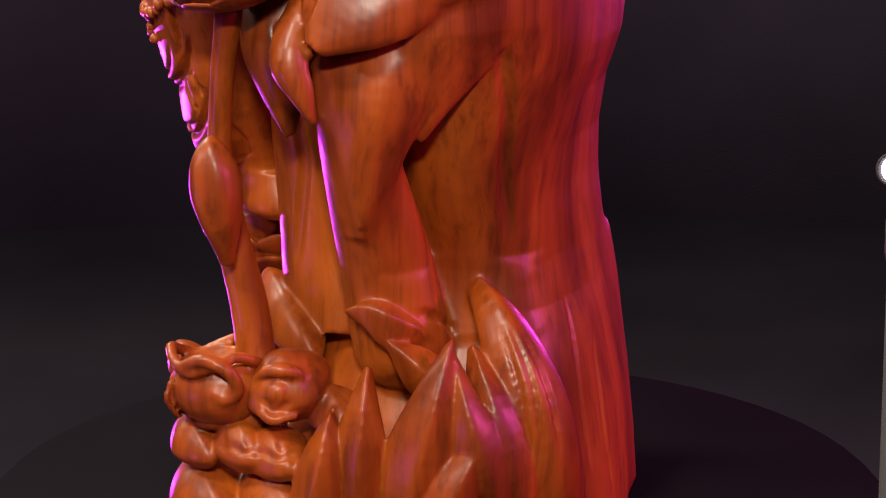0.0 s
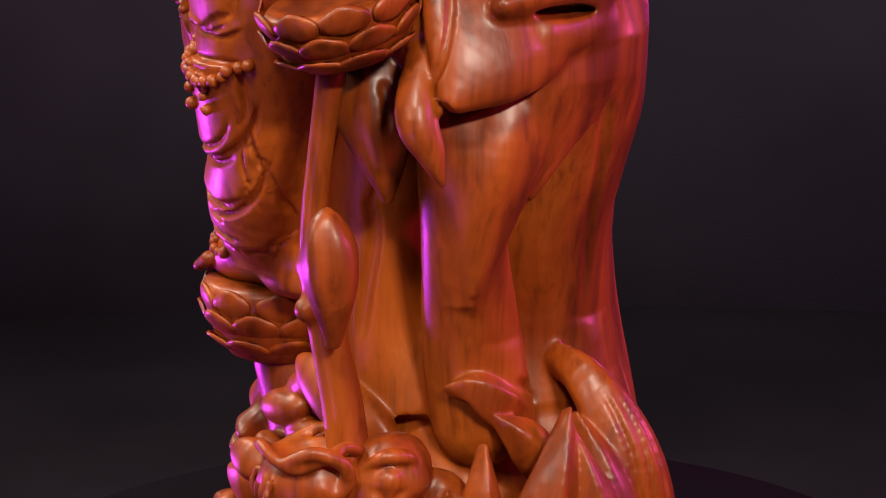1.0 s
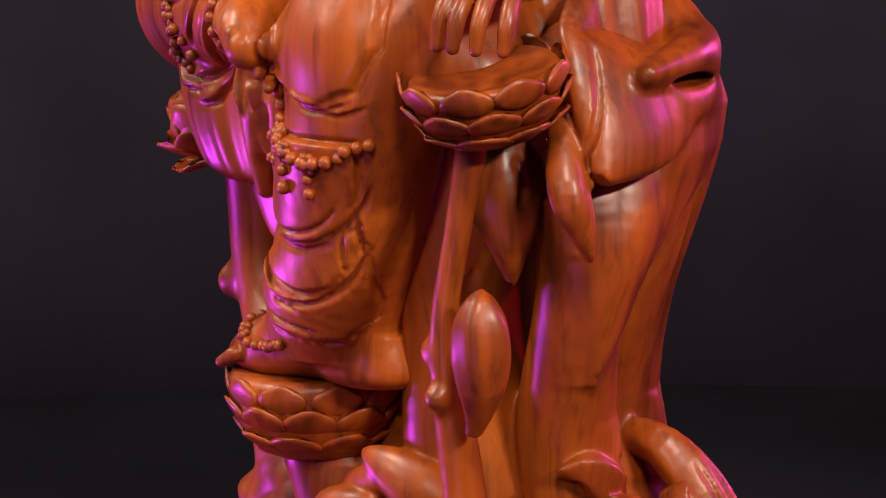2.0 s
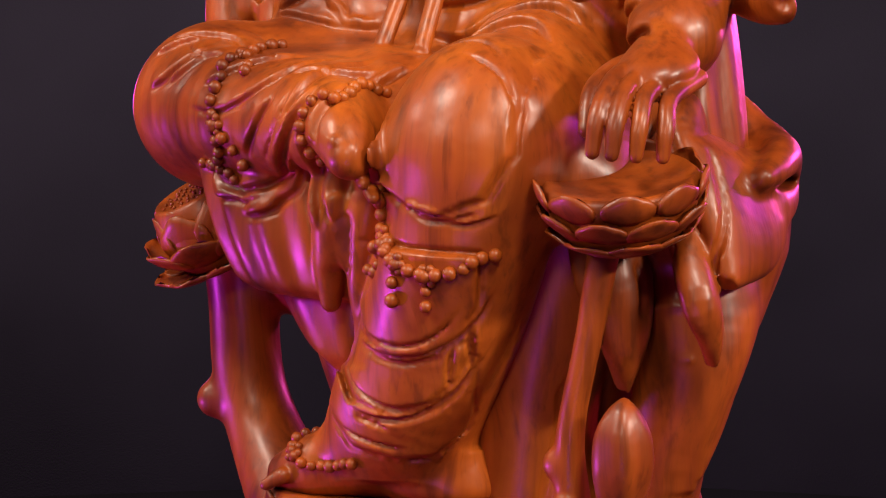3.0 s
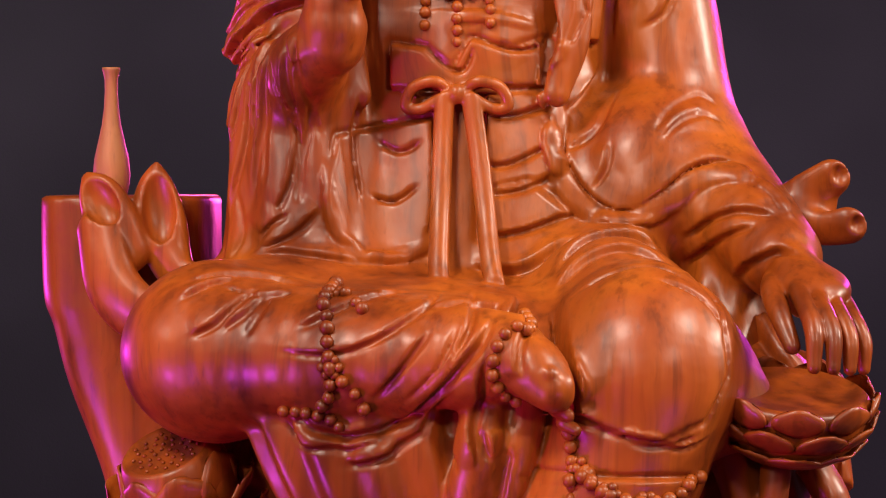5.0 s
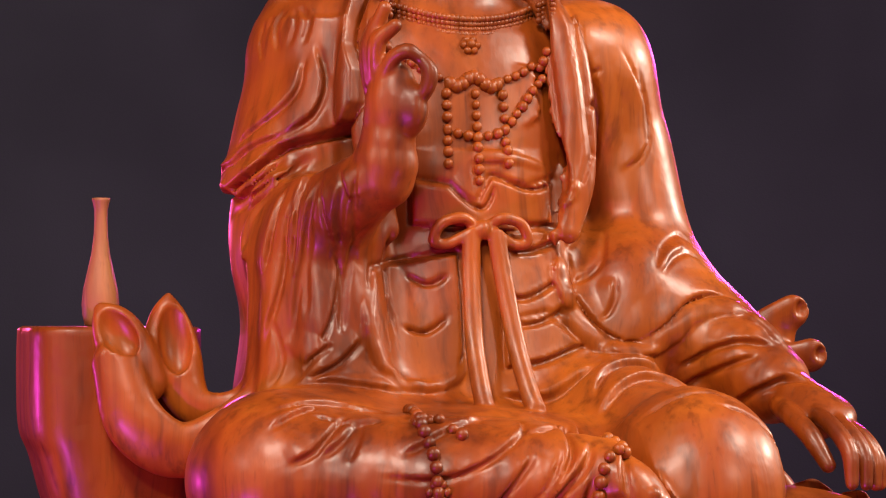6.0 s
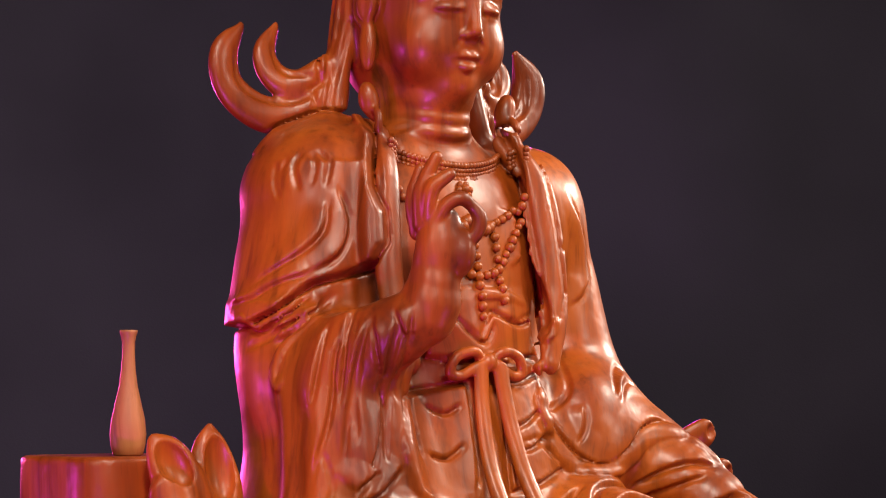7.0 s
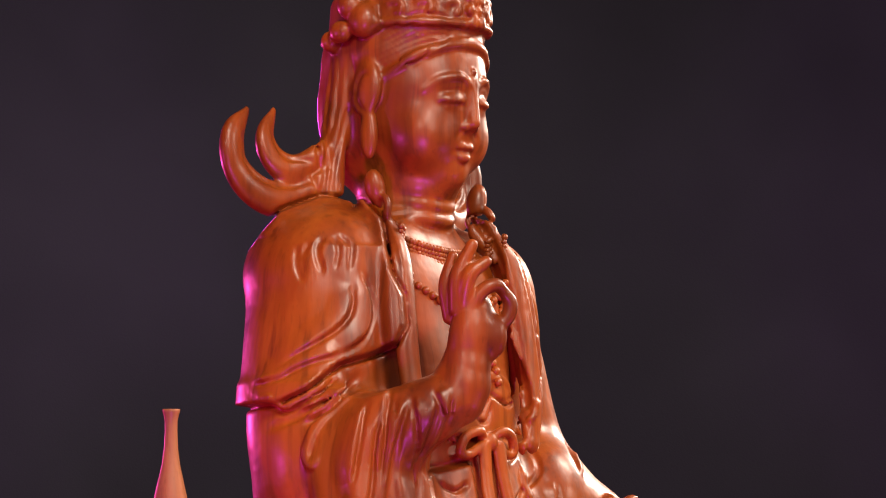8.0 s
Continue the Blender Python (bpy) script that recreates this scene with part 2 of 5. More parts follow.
        for i in range(len(P) - 1):
            a, b = P[i], P[i + 1]
            s2, x, y, z = self.cells(np.minimum(a, b), np.maximum(a, b), w)
            s2 = tuple(slice(q.start - o, q.stop - o) for q, o in zip(s2, base))
            ab = b - a
            x, y, z = x - a[0], y - a[1], z - a[2]
            t = np.clip((x * ab[0] + y * ab[1] + z * ab[2]) / max(float(ab @ ab), 1e-12), 0, 1)
            qx, qy, qz = x - t * ab[0], y - t * ab[1], z - t * ab[2]
            d = np.sqrt(qx * qx + qy * qy + qz * qz)
            m = d < near[s2]
            bb = B[i] + t[..., None] * (B[i + 1] - B[i])
            near[s2] = np.where(m, d, near[s2])
            side[s2] = np.where(m, qx * bb[..., 0] + qy * bb[..., 1] + qz * bb[..., 2], side[s2])
            gain[s2] = np.where(m, amp[i] + t * (amp[i + 1] - amp[i]), gain[s2])
        return sl, near, side, gain

    def ridge(self, pts, r=.004, k=0, taper=True):
        sl, near, side, gain = self.along(pts, r * 2)
        self.rise[sl] = np.maximum(self.rise[sl], gain * r * .9 * np.sqrt(np.clip(1 - (near / (r * 1.3)) ** 2, 0, 1)))

    def groove(self, pts, r=.003, k=0, lift=0):
        sl, near, side, gain = self.along(pts, r * 2 + .002)
        self.dip[sl] = np.maximum(self.dip[sl], gain * r * 1.1 * np.clip(1 - near / max(r * 1.1, .0022), 0, 1))

    def fold(self, pts, r=.005, spread=6.0):
        """The edge of a layer of cloth: a crisp lip that dies away on the upper side, and a crease below it."""
        w = r * spread
        sl, near, side, gain = self.along(pts, w)
        up = np.clip(side / .0016, -1, 1) * .5 + .5
        lip = up * np.clip(1 - near / w, 0, 1) * (1 + .35 * np.clip(1 - near / (r * 1.2), 0, 1))
        self.rise[sl] = np.maximum(self.rise[sl], gain * r * .8 * lip)
        self.dip[sl] = np.maximum(self.dip[sl], gain * r * .8 * (1 - up) * np.clip(1 - near / (r * 1.4), 0, 1))

    def lay(self, pts, r=.005, f=2.2, k=.0012):
        """A flat band laid on the skin along a line."""
        P = self.settle(spline(pts, 6))
        N = self.slope(P)
        rr = r * np.clip(np.minimum(np.arange(len(P)) + 1, len(P) - np.arange(len(P))) / 4, .4, 1)
        for i in range(len(P) - 1):
            self.tube([P[i], P[i + 1]], [rr[i], rr[i + 1]], k if i == 0 else .0004, thin=(N[i] + N[i + 1], f), n=1)

    def panel(self, angle, edge, rise, near, far):
        """Raises a layer of cloth: what lies within the outline (across, height) as seen from that side, between two depths."""
        a = radians(angle)
        E = np.array(edge, float)
        ca, sa = math.cos(a), math.sin(a)
        us, ns = (E[:, 0].min(), E[:, 0].max()), (near, far)
        X0 = [u * ca + n * sa for u in us for n in ns]
        Y0 = [u * sa - n * ca for u in us for n in ns]
        got = self.cells((min(X0), min(Y0), E[:, 1].min()), (max(X0), max(Y0), E[:, 1].max()), .004)
        if got is None:
            return
        sl, X, Y, Z = got
        u, n = X * ca + Y * sa, X * sa - Y * ca
        U, W = np.broadcast_arrays(u, Z)
        inside, dist = np.zeros(U.shape, bool), np.full(U.shape, 1.0, np.float32)
        for p, r in zip(E, np.roll(E, -1, axis=0)):
            e = r - p
            t = np.clip(((U - p[0]) * e[0] + (W - p[1]) * e[1]) / max(float(e @ e), 1e-12), 0, 1)
            dist = np.minimum(dist, np.hypot(U - p[0] - t * e[0], W - p[1] - t * e[1]))
            if abs(e[1]) > 1e-9:
                inside ^= ((p[1] > W) != (r[1] > W)) & (U < p[0] + e[0] * (W - p[1]) / e[1])
        s = np.where(inside, dist, -dist)
        lift = np.clip(s / .0012 * .5 + .5, 0, 1)
        deep = np.clip((n - near) / .008, 0, 1) * np.clip((far - n) / .008, 0, 1)
        crease = np.clip(1 - np.abs(s + .0022) / .0026, 0, 1)
        self.rise[sl] += (deep * lift * rise).astype(np.float32)
        self.dip[sl] = np.maximum(self.dip[sl], (deep * crease * rise * .5).astype(np.float32))

    def skin(self):
        F, n = self.F, self.n
        inside = F < 0
        idx = -np.ones(n - 1, np.int64)
        corners = [(a, b, c) for a in (0, 1) for b in (0, 1) for c in (0, 1)]
        cnt = sum(inside[a:n[0] - 1 + a, b:n[1] - 1 + b, c:n[2] - 1 + c].astype(np.int8) for a, b, c in corners)
        cell = np.argwhere((cnt > 0) & (cnt < 8))
        idx[tuple(cell.T)] = np.arange(len(cell))
        val = {c: F[cell[:, 0] + c[0], cell[:, 1] + c[1], cell[:, 2] + c[2]] for c in corners}
        acc, num = np.zeros((len(cell), 3)), np.zeros(len(cell))
        for c in corners:
            for ax in range(3):
                if c[ax] == 0:
                    d = tuple(1 if j == ax else c[j] for j in range(3))
                    f0, f1 = val[c], val[d]
                    cross = (f0 < 0) != (f1 < 0)
                    t = np.where(cross, f0 / np.where(cross, f0 - f1, 1), 0)
                    p = np.tile(np.array(c, float), (len(cell), 1))
                    p[:, ax] = t
                    acc += p * cross[:, None]
                    num += cross
        V = self.lo + self.h * (cell + acc / num[:, None])
        Q = []
        for ax in range(3):
            b, c = (ax + 1) % 3, (ax + 2) % 3
            s0 = [slice(1, n[j] - 1) for j in range(3)]
            s0[ax] = slice(0, n[ax] - 1)
            s1 = list(s0)
            s1[ax] = slice(1, n[ax])
            A, B = inside[tuple(s0)], inside[tuple(s1)]
            for flip, mask in ((False, A & ~B), (True, ~A & B)):
                e = np.argwhere(mask)
                for j in range(3):
                    if j != ax:
                        e[:, j] += 1
                o = np.eye(3, dtype=int)
                q = np.stack([idx[tuple((e - m).T)] for m in (o[b] * 0, o[b], o[b] + o[c], o[c])], 1)
                Q.append(q[:, ::-1] if flip else q)
        return V, np.vstack(Q)


def mesh_of(name, V, quads, tris=None):
    me = bpy.data.meshes.new(name)
    nq, nt_ = len(quads), 0 if tris is None else len(tris)
    me.vertices.add(len(V))
    me.vertices.foreach_set("co", np.asarray(V, np.float32).ravel())
    loops = np.concatenate([np.asarray(quads, np.int32).ravel()] + ([np.asarray(tris, np.int32).ravel()] if nt_ else []))
    me.loops.add(len(loops))
    me.loops.foreach_set("vertex_index", loops)
    me.polygons.add(nq + nt_)
    start = np.concatenate([np.arange(nq) * 4, nq * 4 + np.arange(nt_) * 3]).astype(np.int32)
    me.polygons.foreach_set("loop_start", start)
    me.update(calc_edges=True)
    me.polygons.foreach_set("use_smooth", np.ones(nq + nt_, bool))
    me.validate()
    return me


def ball_mesh(rings=6, segs=10):
    V = [(0, 0, 1)]
    for i in range(1, rings):
        for j in range(segs):
            a, b = math.pi * i / rings, 2 * math.pi * j / segs
            V.append((math.sin(a) * math.cos(b), math.sin(a) * math.sin(b), math.cos(a)))
    V.append((0, 0, -1))
    Q = [(1 + i * segs + j, 1 + (i + 1) * segs + j, 1 + (i + 1) * segs + (j + 1) % segs, 1 + i * segs + (j + 1) % segs) for i in range(rings - 2) for j in range(segs)]
    last = 1 + (rings - 2) * segs
    T = [(0, 1 + j, 1 + (j + 1) % segs) for j in range(segs)] + [(len(V) - 1, last + (j + 1) % segs, last + j) for j in range(segs)]
    return np.array(V), np.array(Q), np.array(T)


BALL = ball_mesh()


class Beads:
    """Strings of small beads that lie on a carving's skin."""

    def __init__(self, carving):
        self.c, self.balls = carving, []

    def string(self, pts, r=.0045, gap=2.05, vary=.12):
        P = spline(pts, 24)
        P = self.c.settle(P)
        L = np.concatenate([[0], np.cumsum(np.linalg.norm(np.diff(P, axis=0), axis=1))])
        count = max(2, int(L[-1] / (r * gap)) + 1)
        for s in np.linspace(0, L[-1], count):
            p = np.array([np.interp(s, L, P[:, j]) for j in range(3)])
            self.one(p, r * random.uniform(1 - vary, 1 + vary))

    def one(self, p, r, lift=.45):
        g = self.c.slope(np.array([p]))[0]
        self.balls.append((np.array(p) + g * r * lift, r))

    def flower(self, p, r):
        p = self.c.settle(np.array([p]))[0]
        g = self.c.slope(np.array([p]))[0]
        a = np.cross(g, (0, 0, 1))
        a /= np.linalg.norm(a)
        b = np.cross(g, a)
        self.balls.append((p + g * r * .35, r * .5))
        for i in range(6):
            t = math.pi * i / 3
            self.balls.append((p + (a * math.cos(t) + b * math.sin(t)) * r * .72 + g * r * .1, r * .42))

    def merge(self, V, Q):
        bv, bq, bt = BALL
        VV, QQ, TT, o = [V], [Q], [], len(V)
        for p, r in self.balls:
            VV.append(bv * r + p)
            QQ.append(bq + o)
            TT.append(bt + o)
            o += len(bv)
        return np.vstack(VV), np.vstack(QQ), np.vstack(TT) if TT else None


# ---- the seated figure, one carving ----
def carve_figure(h):
    c = Carving((-.27, -.26, .19), (.31, .16, 1.075), h)
    # body under the robe
    c.loft([(.46, 0, .02, .16, .09), (.52, 0, .025, .16, .10), (.57, 0, .028, .148, .095), (.62, 0, .03, .118, .086), (.67, 0, .032, .100, .080),
            (.72, 0, .034, .104, .080), (.77, 0, .040, .112, .076), (.80, 0, .042, .104, .066), (.823, 0, .042, .072, .052), (.84, 0, .038, .045, .042)], k=.01)
    c.loft([(.82, 0, .035, .041, .039), (.85, 0, .030, .037, .036), (.885, 0, .028, .037, .037)], k=.012)
    for z in (.838, .849, .860):
        c.tube([(-.030, .018, z + .004), (-.018, -.004, z), (0, -.010, z - .002), (.018, -.004, z), (.030, .018, z + .004)], .005, k=.005)
    # head
    c.ell((0, .018, .945), (.055, .062, .070), k=.01)
    c.ell((0, .006, .900), (.042, .040, .040), k=.02)
    c.ell((0, -.015, .874), (.016, .015, .012), k=.012)
    for s in (-1, 1):
        c.ell((s * .025, -.012, .902), (.020, .020, .022), k=.014)
        c.ell((s * .059, .018, .938), (.007, .014, .022), k=.004, turn=(8, 0, 0))
        c.ell((s * .058, .016, .902), (.006, .008, .020), k=.004)
    hair(c)
    arms(c)
    legs(c)
    robe(c)
    face(c)
    c.begin()
    face_lines(c)
    hair_lines(c)
    cloth_folds(c)
    c.finish()
    c.begin()
    cape_lines(c)
    c.finish()
    cloth_bands(c)
    bow(c)
    return c


def face(c):
    # nose, brows, closed lids, lips
    c.tube([(0, -.042, .944), (0, -.0435, .926), (0, -.0435, .912)], [.0040, .0042, .0055], k=.005)
    for s in (-1, 1):
        c.ell((s * .0055, -.0385, .9085), (.0045, .0048, .0038), k=.0025)
        c.tube([(s * .005, -.0430, .942), (s * .016, -.0425, .9475), (s * .030, -.033, .944), (s * .038, -.024, .936)], [.0018, .0026, .0026, .0012], k=.004)
        c.ell((s * .0190, -.0350, .9285), (.0120, .0070, .0060), k=.003, turn=(0, 0, s * 22))
    c.tube([(-.0125, -.0290, .8900), (-.005, -.0350, .8935), (0, -.0352, .8922), (.005, -.0350, .8935), (.0125, -.0290, .8900)], [.0010, .0032, .0028, .0032, .0010], k=.002)
    c.tube([(-.010, -.0290, .8880), (0, -.0338, .8848), (.010, -.0290, .8880)], [.0014, .0042, .0014], k=.002)
    c.ell((0, -.0440, .953), (.0026, .0026, .0026), k=.001)


def face_lines(c):
    for s in (-1, 1):
        c.groove([(s * .008, -.042, .9250), (s * .018, -.044, .9225), (s * .031, -.033, .9255)], .0022, .0012, lift=.0004)
        c.groove([(s * .009, -.042, .9350), (s * .019, -.042, .9368), (s * .031, -.033, .9345)], .0015, .0015)
        c.groove([(s * .0085, -.040, .906), (s * .0125, -.036, .899)], .0014, .002)
    c.groove([(-.015, -.028, .8905), (0, -.040, .8890), (.015, -.028, .8905)], .0014, .0008, lift=.0002)


def hair(c):
    # cap of hair with a parting, crown band and knot
    c.ell((0, .030, .972), (.062, .066, .052), k=.006)
    c.ell((0, .050, .930), (.058, .050, .075), k=.01)
    c.tube([(-.053, .008, .946), (-.045, -.018, .962), (-.024, -.034, .972), (0, -.0395, .975), (.024, -.034, .972), (.045, -.018, .962), (.053, .008, .946)], .0045, k=.003)
    c.ell((0, .018, .985), (.057, .060, .022), k=.006)
    c.loft([(.986, 0, .022, .059, .066), (.992, 0, .022, .061, .068), (1.012, 0, .022, .060, .067), (1.018, 0, .022, .058, .065)], k=.003)
    c.loft([(1.010, 0, .024, .054, .060), (1.030, 0, .026, .049, .054), (1.050, 0, .028, .036, .040), (1.062, 0, .03, .018, .020)], k=.004)
    for s in (-1, 1):
        # locks that fall behind the ears to the shoulders
        c.tube([(s * .056, .044, .975), (s * .058, .050, .93), (s * .062, .052, .89), (s * .070, .052, .850), (s * .085, .052, .822)], [.010, .012, .013, .016, .012], k=.008, thin=((1, 0, 0), 1.4))
        # flame shaped ribbon ends
        c.tube([(s * .066, .050, .868), (s * .092, .062, .850), (s * .120, .072, .852), (s * .143, .078, .870), (s * .148, .079, .895), (s * .134, .077, .918)], [.013, .014, .0145, .0145, .014, .0035], k=.006, thin=((.35 * s, 1, 0), 1.8))
        c.tube([(s * .070, .052, .888), (s * .090, .064, .874), (s * .106, .072, .880), (s * .113, .077, .898), (s * .102, .078, .921)], [.012, .0125, .0125, .0115, .0035], k=.004, thin=((.35 * s, 1, 0), 1.8))
        # flower and bud beside the crown
        c.ell((s * .066, .016, .992), (.011, .013, .014), k=.003)
        c.ell((s * .070, .026, 1.004), (.010, .010, .011), k=.002)
        c.ell((s * .071, .034, .984), (.008, .010, .009), k=.002)
        c.ell((s * .066, .048, .978), (.009, .009, .009), k=.002)
        # earring: pear and ring
        c.ell((s * .065, .004, .858), (.0080, .0085, .015), k=.003, turn=(0, s * 14, 0))
        ring = [(s * (.064 + .002 * math.sin(a)), .000 - .010 * math.sin(a), .842 + .010 * math.cos(a)) for a in np.linspace(0, 2 * math.pi, 11)]
        c.tube(ring, .003, k=.002, n=2)
        c.ell((s * .064, -.004, .824), (.0045, .0045, .009), k=.002)
    for q in range(7):
        t = 2 * math.pi * q / 6
        r = 0 if q == 6 else .0085
        c.ell((r * math.cos(t), -.047, 1.001 + r * math.sin(t)), (.0048, .004, .0048), k=.001)


def hair_lines(c):
    for s in (-1, 1):
        for q in range(5):
            y = .030 + .010 * q
            c.groove([(s * .070, y, .97), (s * .073, y + .003, .92), (s * .078, y + .004, .87), (s * .088, y + .004, .84)], .0022)
        for q in range(8):
            z = .950 + .0046 * q
            c.groove([(s * (.006 + .0035 * (7 - q)), -.046, .978 + .0010 * q), (s * .040, -.024, z + .014), (s * .058, .010, z - .002)], .0018)
        c.groove([(s * .080, .048, .866), (s * .110, .062, .860), (s * .135, .066, .872), (s * .140, .068, .9)], .0035)
        c.groove([(s * .085, .05, .880), (s * .105, .062, .886), (s * .106, .066, .908)], .003)
        c.groove([(s * .066, .010, .950), (s * .067, .020, .948), (s * .066, .024, .930), (s * .065, .016, .918)], .0025)
        for q in range(4):
            a0 = s * (22 + 21 * q)
            pts = []
            for t in np.linspace(0, 1.6 * math.pi, 7):
                r = .0075 * (1 - t / 9)
                a = radians(a0) + s * r * math.cos(t) / .062
                pts.append((.062 * math.sin(a), .022 - .069 * math.cos(a), 1.001 + r * math.sin(t)))
            c.ridge(pts, .0026)
    for z in (.989, 1.014):
        c.ridge([(.064 * math.sin(a), .022 - .070 * math.cos(a), z) for a in np.linspace(-2, 2, 15)], .0026)


def finger(c, pts, r=.0068):
    c.tube(pts, [r * 1.05] + [r] * (len(pts) - 2) + [r * .75], k=.0014)


def arms(c):
    # arm on the -x side: upper arm down, forearm raised in front of the chest
    c.tube([(-.090, .038, .792), (-.106, .036, .74), (-.116, .034, .68), (-.118, .02, .635)], [.036, .038, .040, .037], k=.015)
    c.tube([(-.120, .012, .650), (-.112, -.030, .660), (-.096, -.070, .680), (-.082, -.090, .694)], [.038, .033, .026, .021], k=.012)
    # cuff and hand
    c.tube([(-.080, -.088, .694), (-.0785, -.092, .702)], [.0225, .0225], k=.002)
    c.tube([(-.080, -.090, .692), (-.078, -.096, .715)], [.0205, .0185], k=.003)
    c.tube([(-.0785, -.094, .706), (-.078, -.098, .722), (-.077, -.102, .742), (-.076, -.102, .757)], [.0145, .0175, .018, .015], k=.004, thin=((.45, .9, 0), 1.25))
    c.ell((-.064, -.110, .738), (.010, .012, .017), k=.006)
    finger(c, [(-.064, -.112, .742), (-.057, -.119, .752), (-.056, -.121, .763), (-.062, -.119, .772)], .0056)
    finger(c, [(-.084, -.104, .756), (-.079, -.112, .771), (-.070, -.118, .776), (-.062, -.119, .771)], .0054)
    finger(c, [(-.086, -.100, .760), (-.088, -.107, .782), (-.078, -.115, .793)], .0062)
    finger(c, [(-.088, -.095, .758), (-.090, -.098, .783), (-.083, -.106, .806)], .0060)
    finger(c, [(-.087, -.088, .752), (-.090, -.086, .776), (-.086, -.090, .798)], .0054)
    # arm on the +x side: down and forward to the lotus by the knee
    c.tube([(.108, .042, .788), (.130, .040, .73), (.143, .028, .665), (.158, .008, .618)], [.044, .044, .042, .038], k=.015)
    c.tube([(.160, .008, .618), (.186, -.032, .585), (.212, -.070, .552)], [.038, .034, .028], k=.012)
    c.tube([(.214, -.066, .552), (.218, -.088, .544), (.222, -.106, .537), (.226, -.116, .530)], [.0205, .0175, .0185, .016], k=.004)
    c.ell((.230, -.116, .535), (.024, .028, .013), k=.006, turn=(18, 6, 0))
    finger(c, [(.206, -.100, .538), (.203, -.124, .532), (.206, -.148, .520), (.213, -.163, .500)], .0072)
    for q, x in enumerate((.2155, .2275, .2385, .2485)):
        d = (.004, .006, .002, -.006)[q]
        finger(c, [(x, -.108 + .003 * q, .538 - .003 * q), (x + .004, -.140 - d, .530 - .004 * q), (x + .010, -.164 - d + .004 * q, .511 - .003 * q), (x + .010, -.170 - d + .005 * q, .488 - .001 * q)], .0060 - .0002 * q)


def legs(c):
    # thigh and bent knee on the -x side, shin crossed over towards the other knee
    c.tube([(-.02, .00, .500), (-.09, -.055, .500), (-.150, -.100, .494)], [.060, .056, .054], k=.02)
    c.ell((-.158, -.108, .492), (.056, .056, .052), k=.02)
    c.tube([(-.150, -.115, .490), (-.08, -.150, .492), (-.01, -.170, .495), (.035, -.185, .495)], [.050, .042, .034, .027], k=.02)
    c.ell((-.03, -.09, .50), (.13, .085, .040), k=.02)
    # foot of the crossed leg
    c.tube([(.030, -.186, .497), (.052, -.203, .490), (.066, -.212, .478)], [.022, .020, .015], k=.008)
    for q in range(5):
        finger(c, [(.056 + .004 * q, -.212 + .003 * q, .490 - .0085 * q), (.064 + .004 * q, -.222 + .004 * q, .487 - .0088 * q)], .0068 - .0006 * q)
    # upright leg
    c.tube([(.06, .00, .500), (.10, -.07, .500), (.122, -.135, .490)], [.060, .058, .056], k=.02)
    c.ell((.124, -.146, .484), (.058, .056, .058), k=.02)
    c.tube([(.122, -.148, .470), (.105, -.148, .42), (.078, -.140, .36), (.046, -.132, .31), (.018, -.130, .28)], [.054, .054, .051, .047, .036], k=.015)
    # hem flaring over the instep
    c.loft([(.262, .034, -.124, .050, .036), (.275, .035, -.126, .054, .042), (.30, .040, -.129, .053, .044), (.33, .056, -.134, .050, .045)], k=.012)
    c.loft([(.244, .050, -.112, .042, .030), (.254, .052, -.114, .048, .036), (.28, .05, -.118, .044, .034)], k=.006)
    # foot on its lotus
    c.tube([(.008, -.135, .268), (-.022, -.146, .259), (-.046, -.151, .251)], [.026, .022, .015], k=.01)
    for q in range(5):
        finger(c, [(-.042 + .002 * q, -.136 - .0085 * q, .254), (-.060 + .004 * q, -.139 - .0092 * q, .247)], .0080 - .0006 * q)


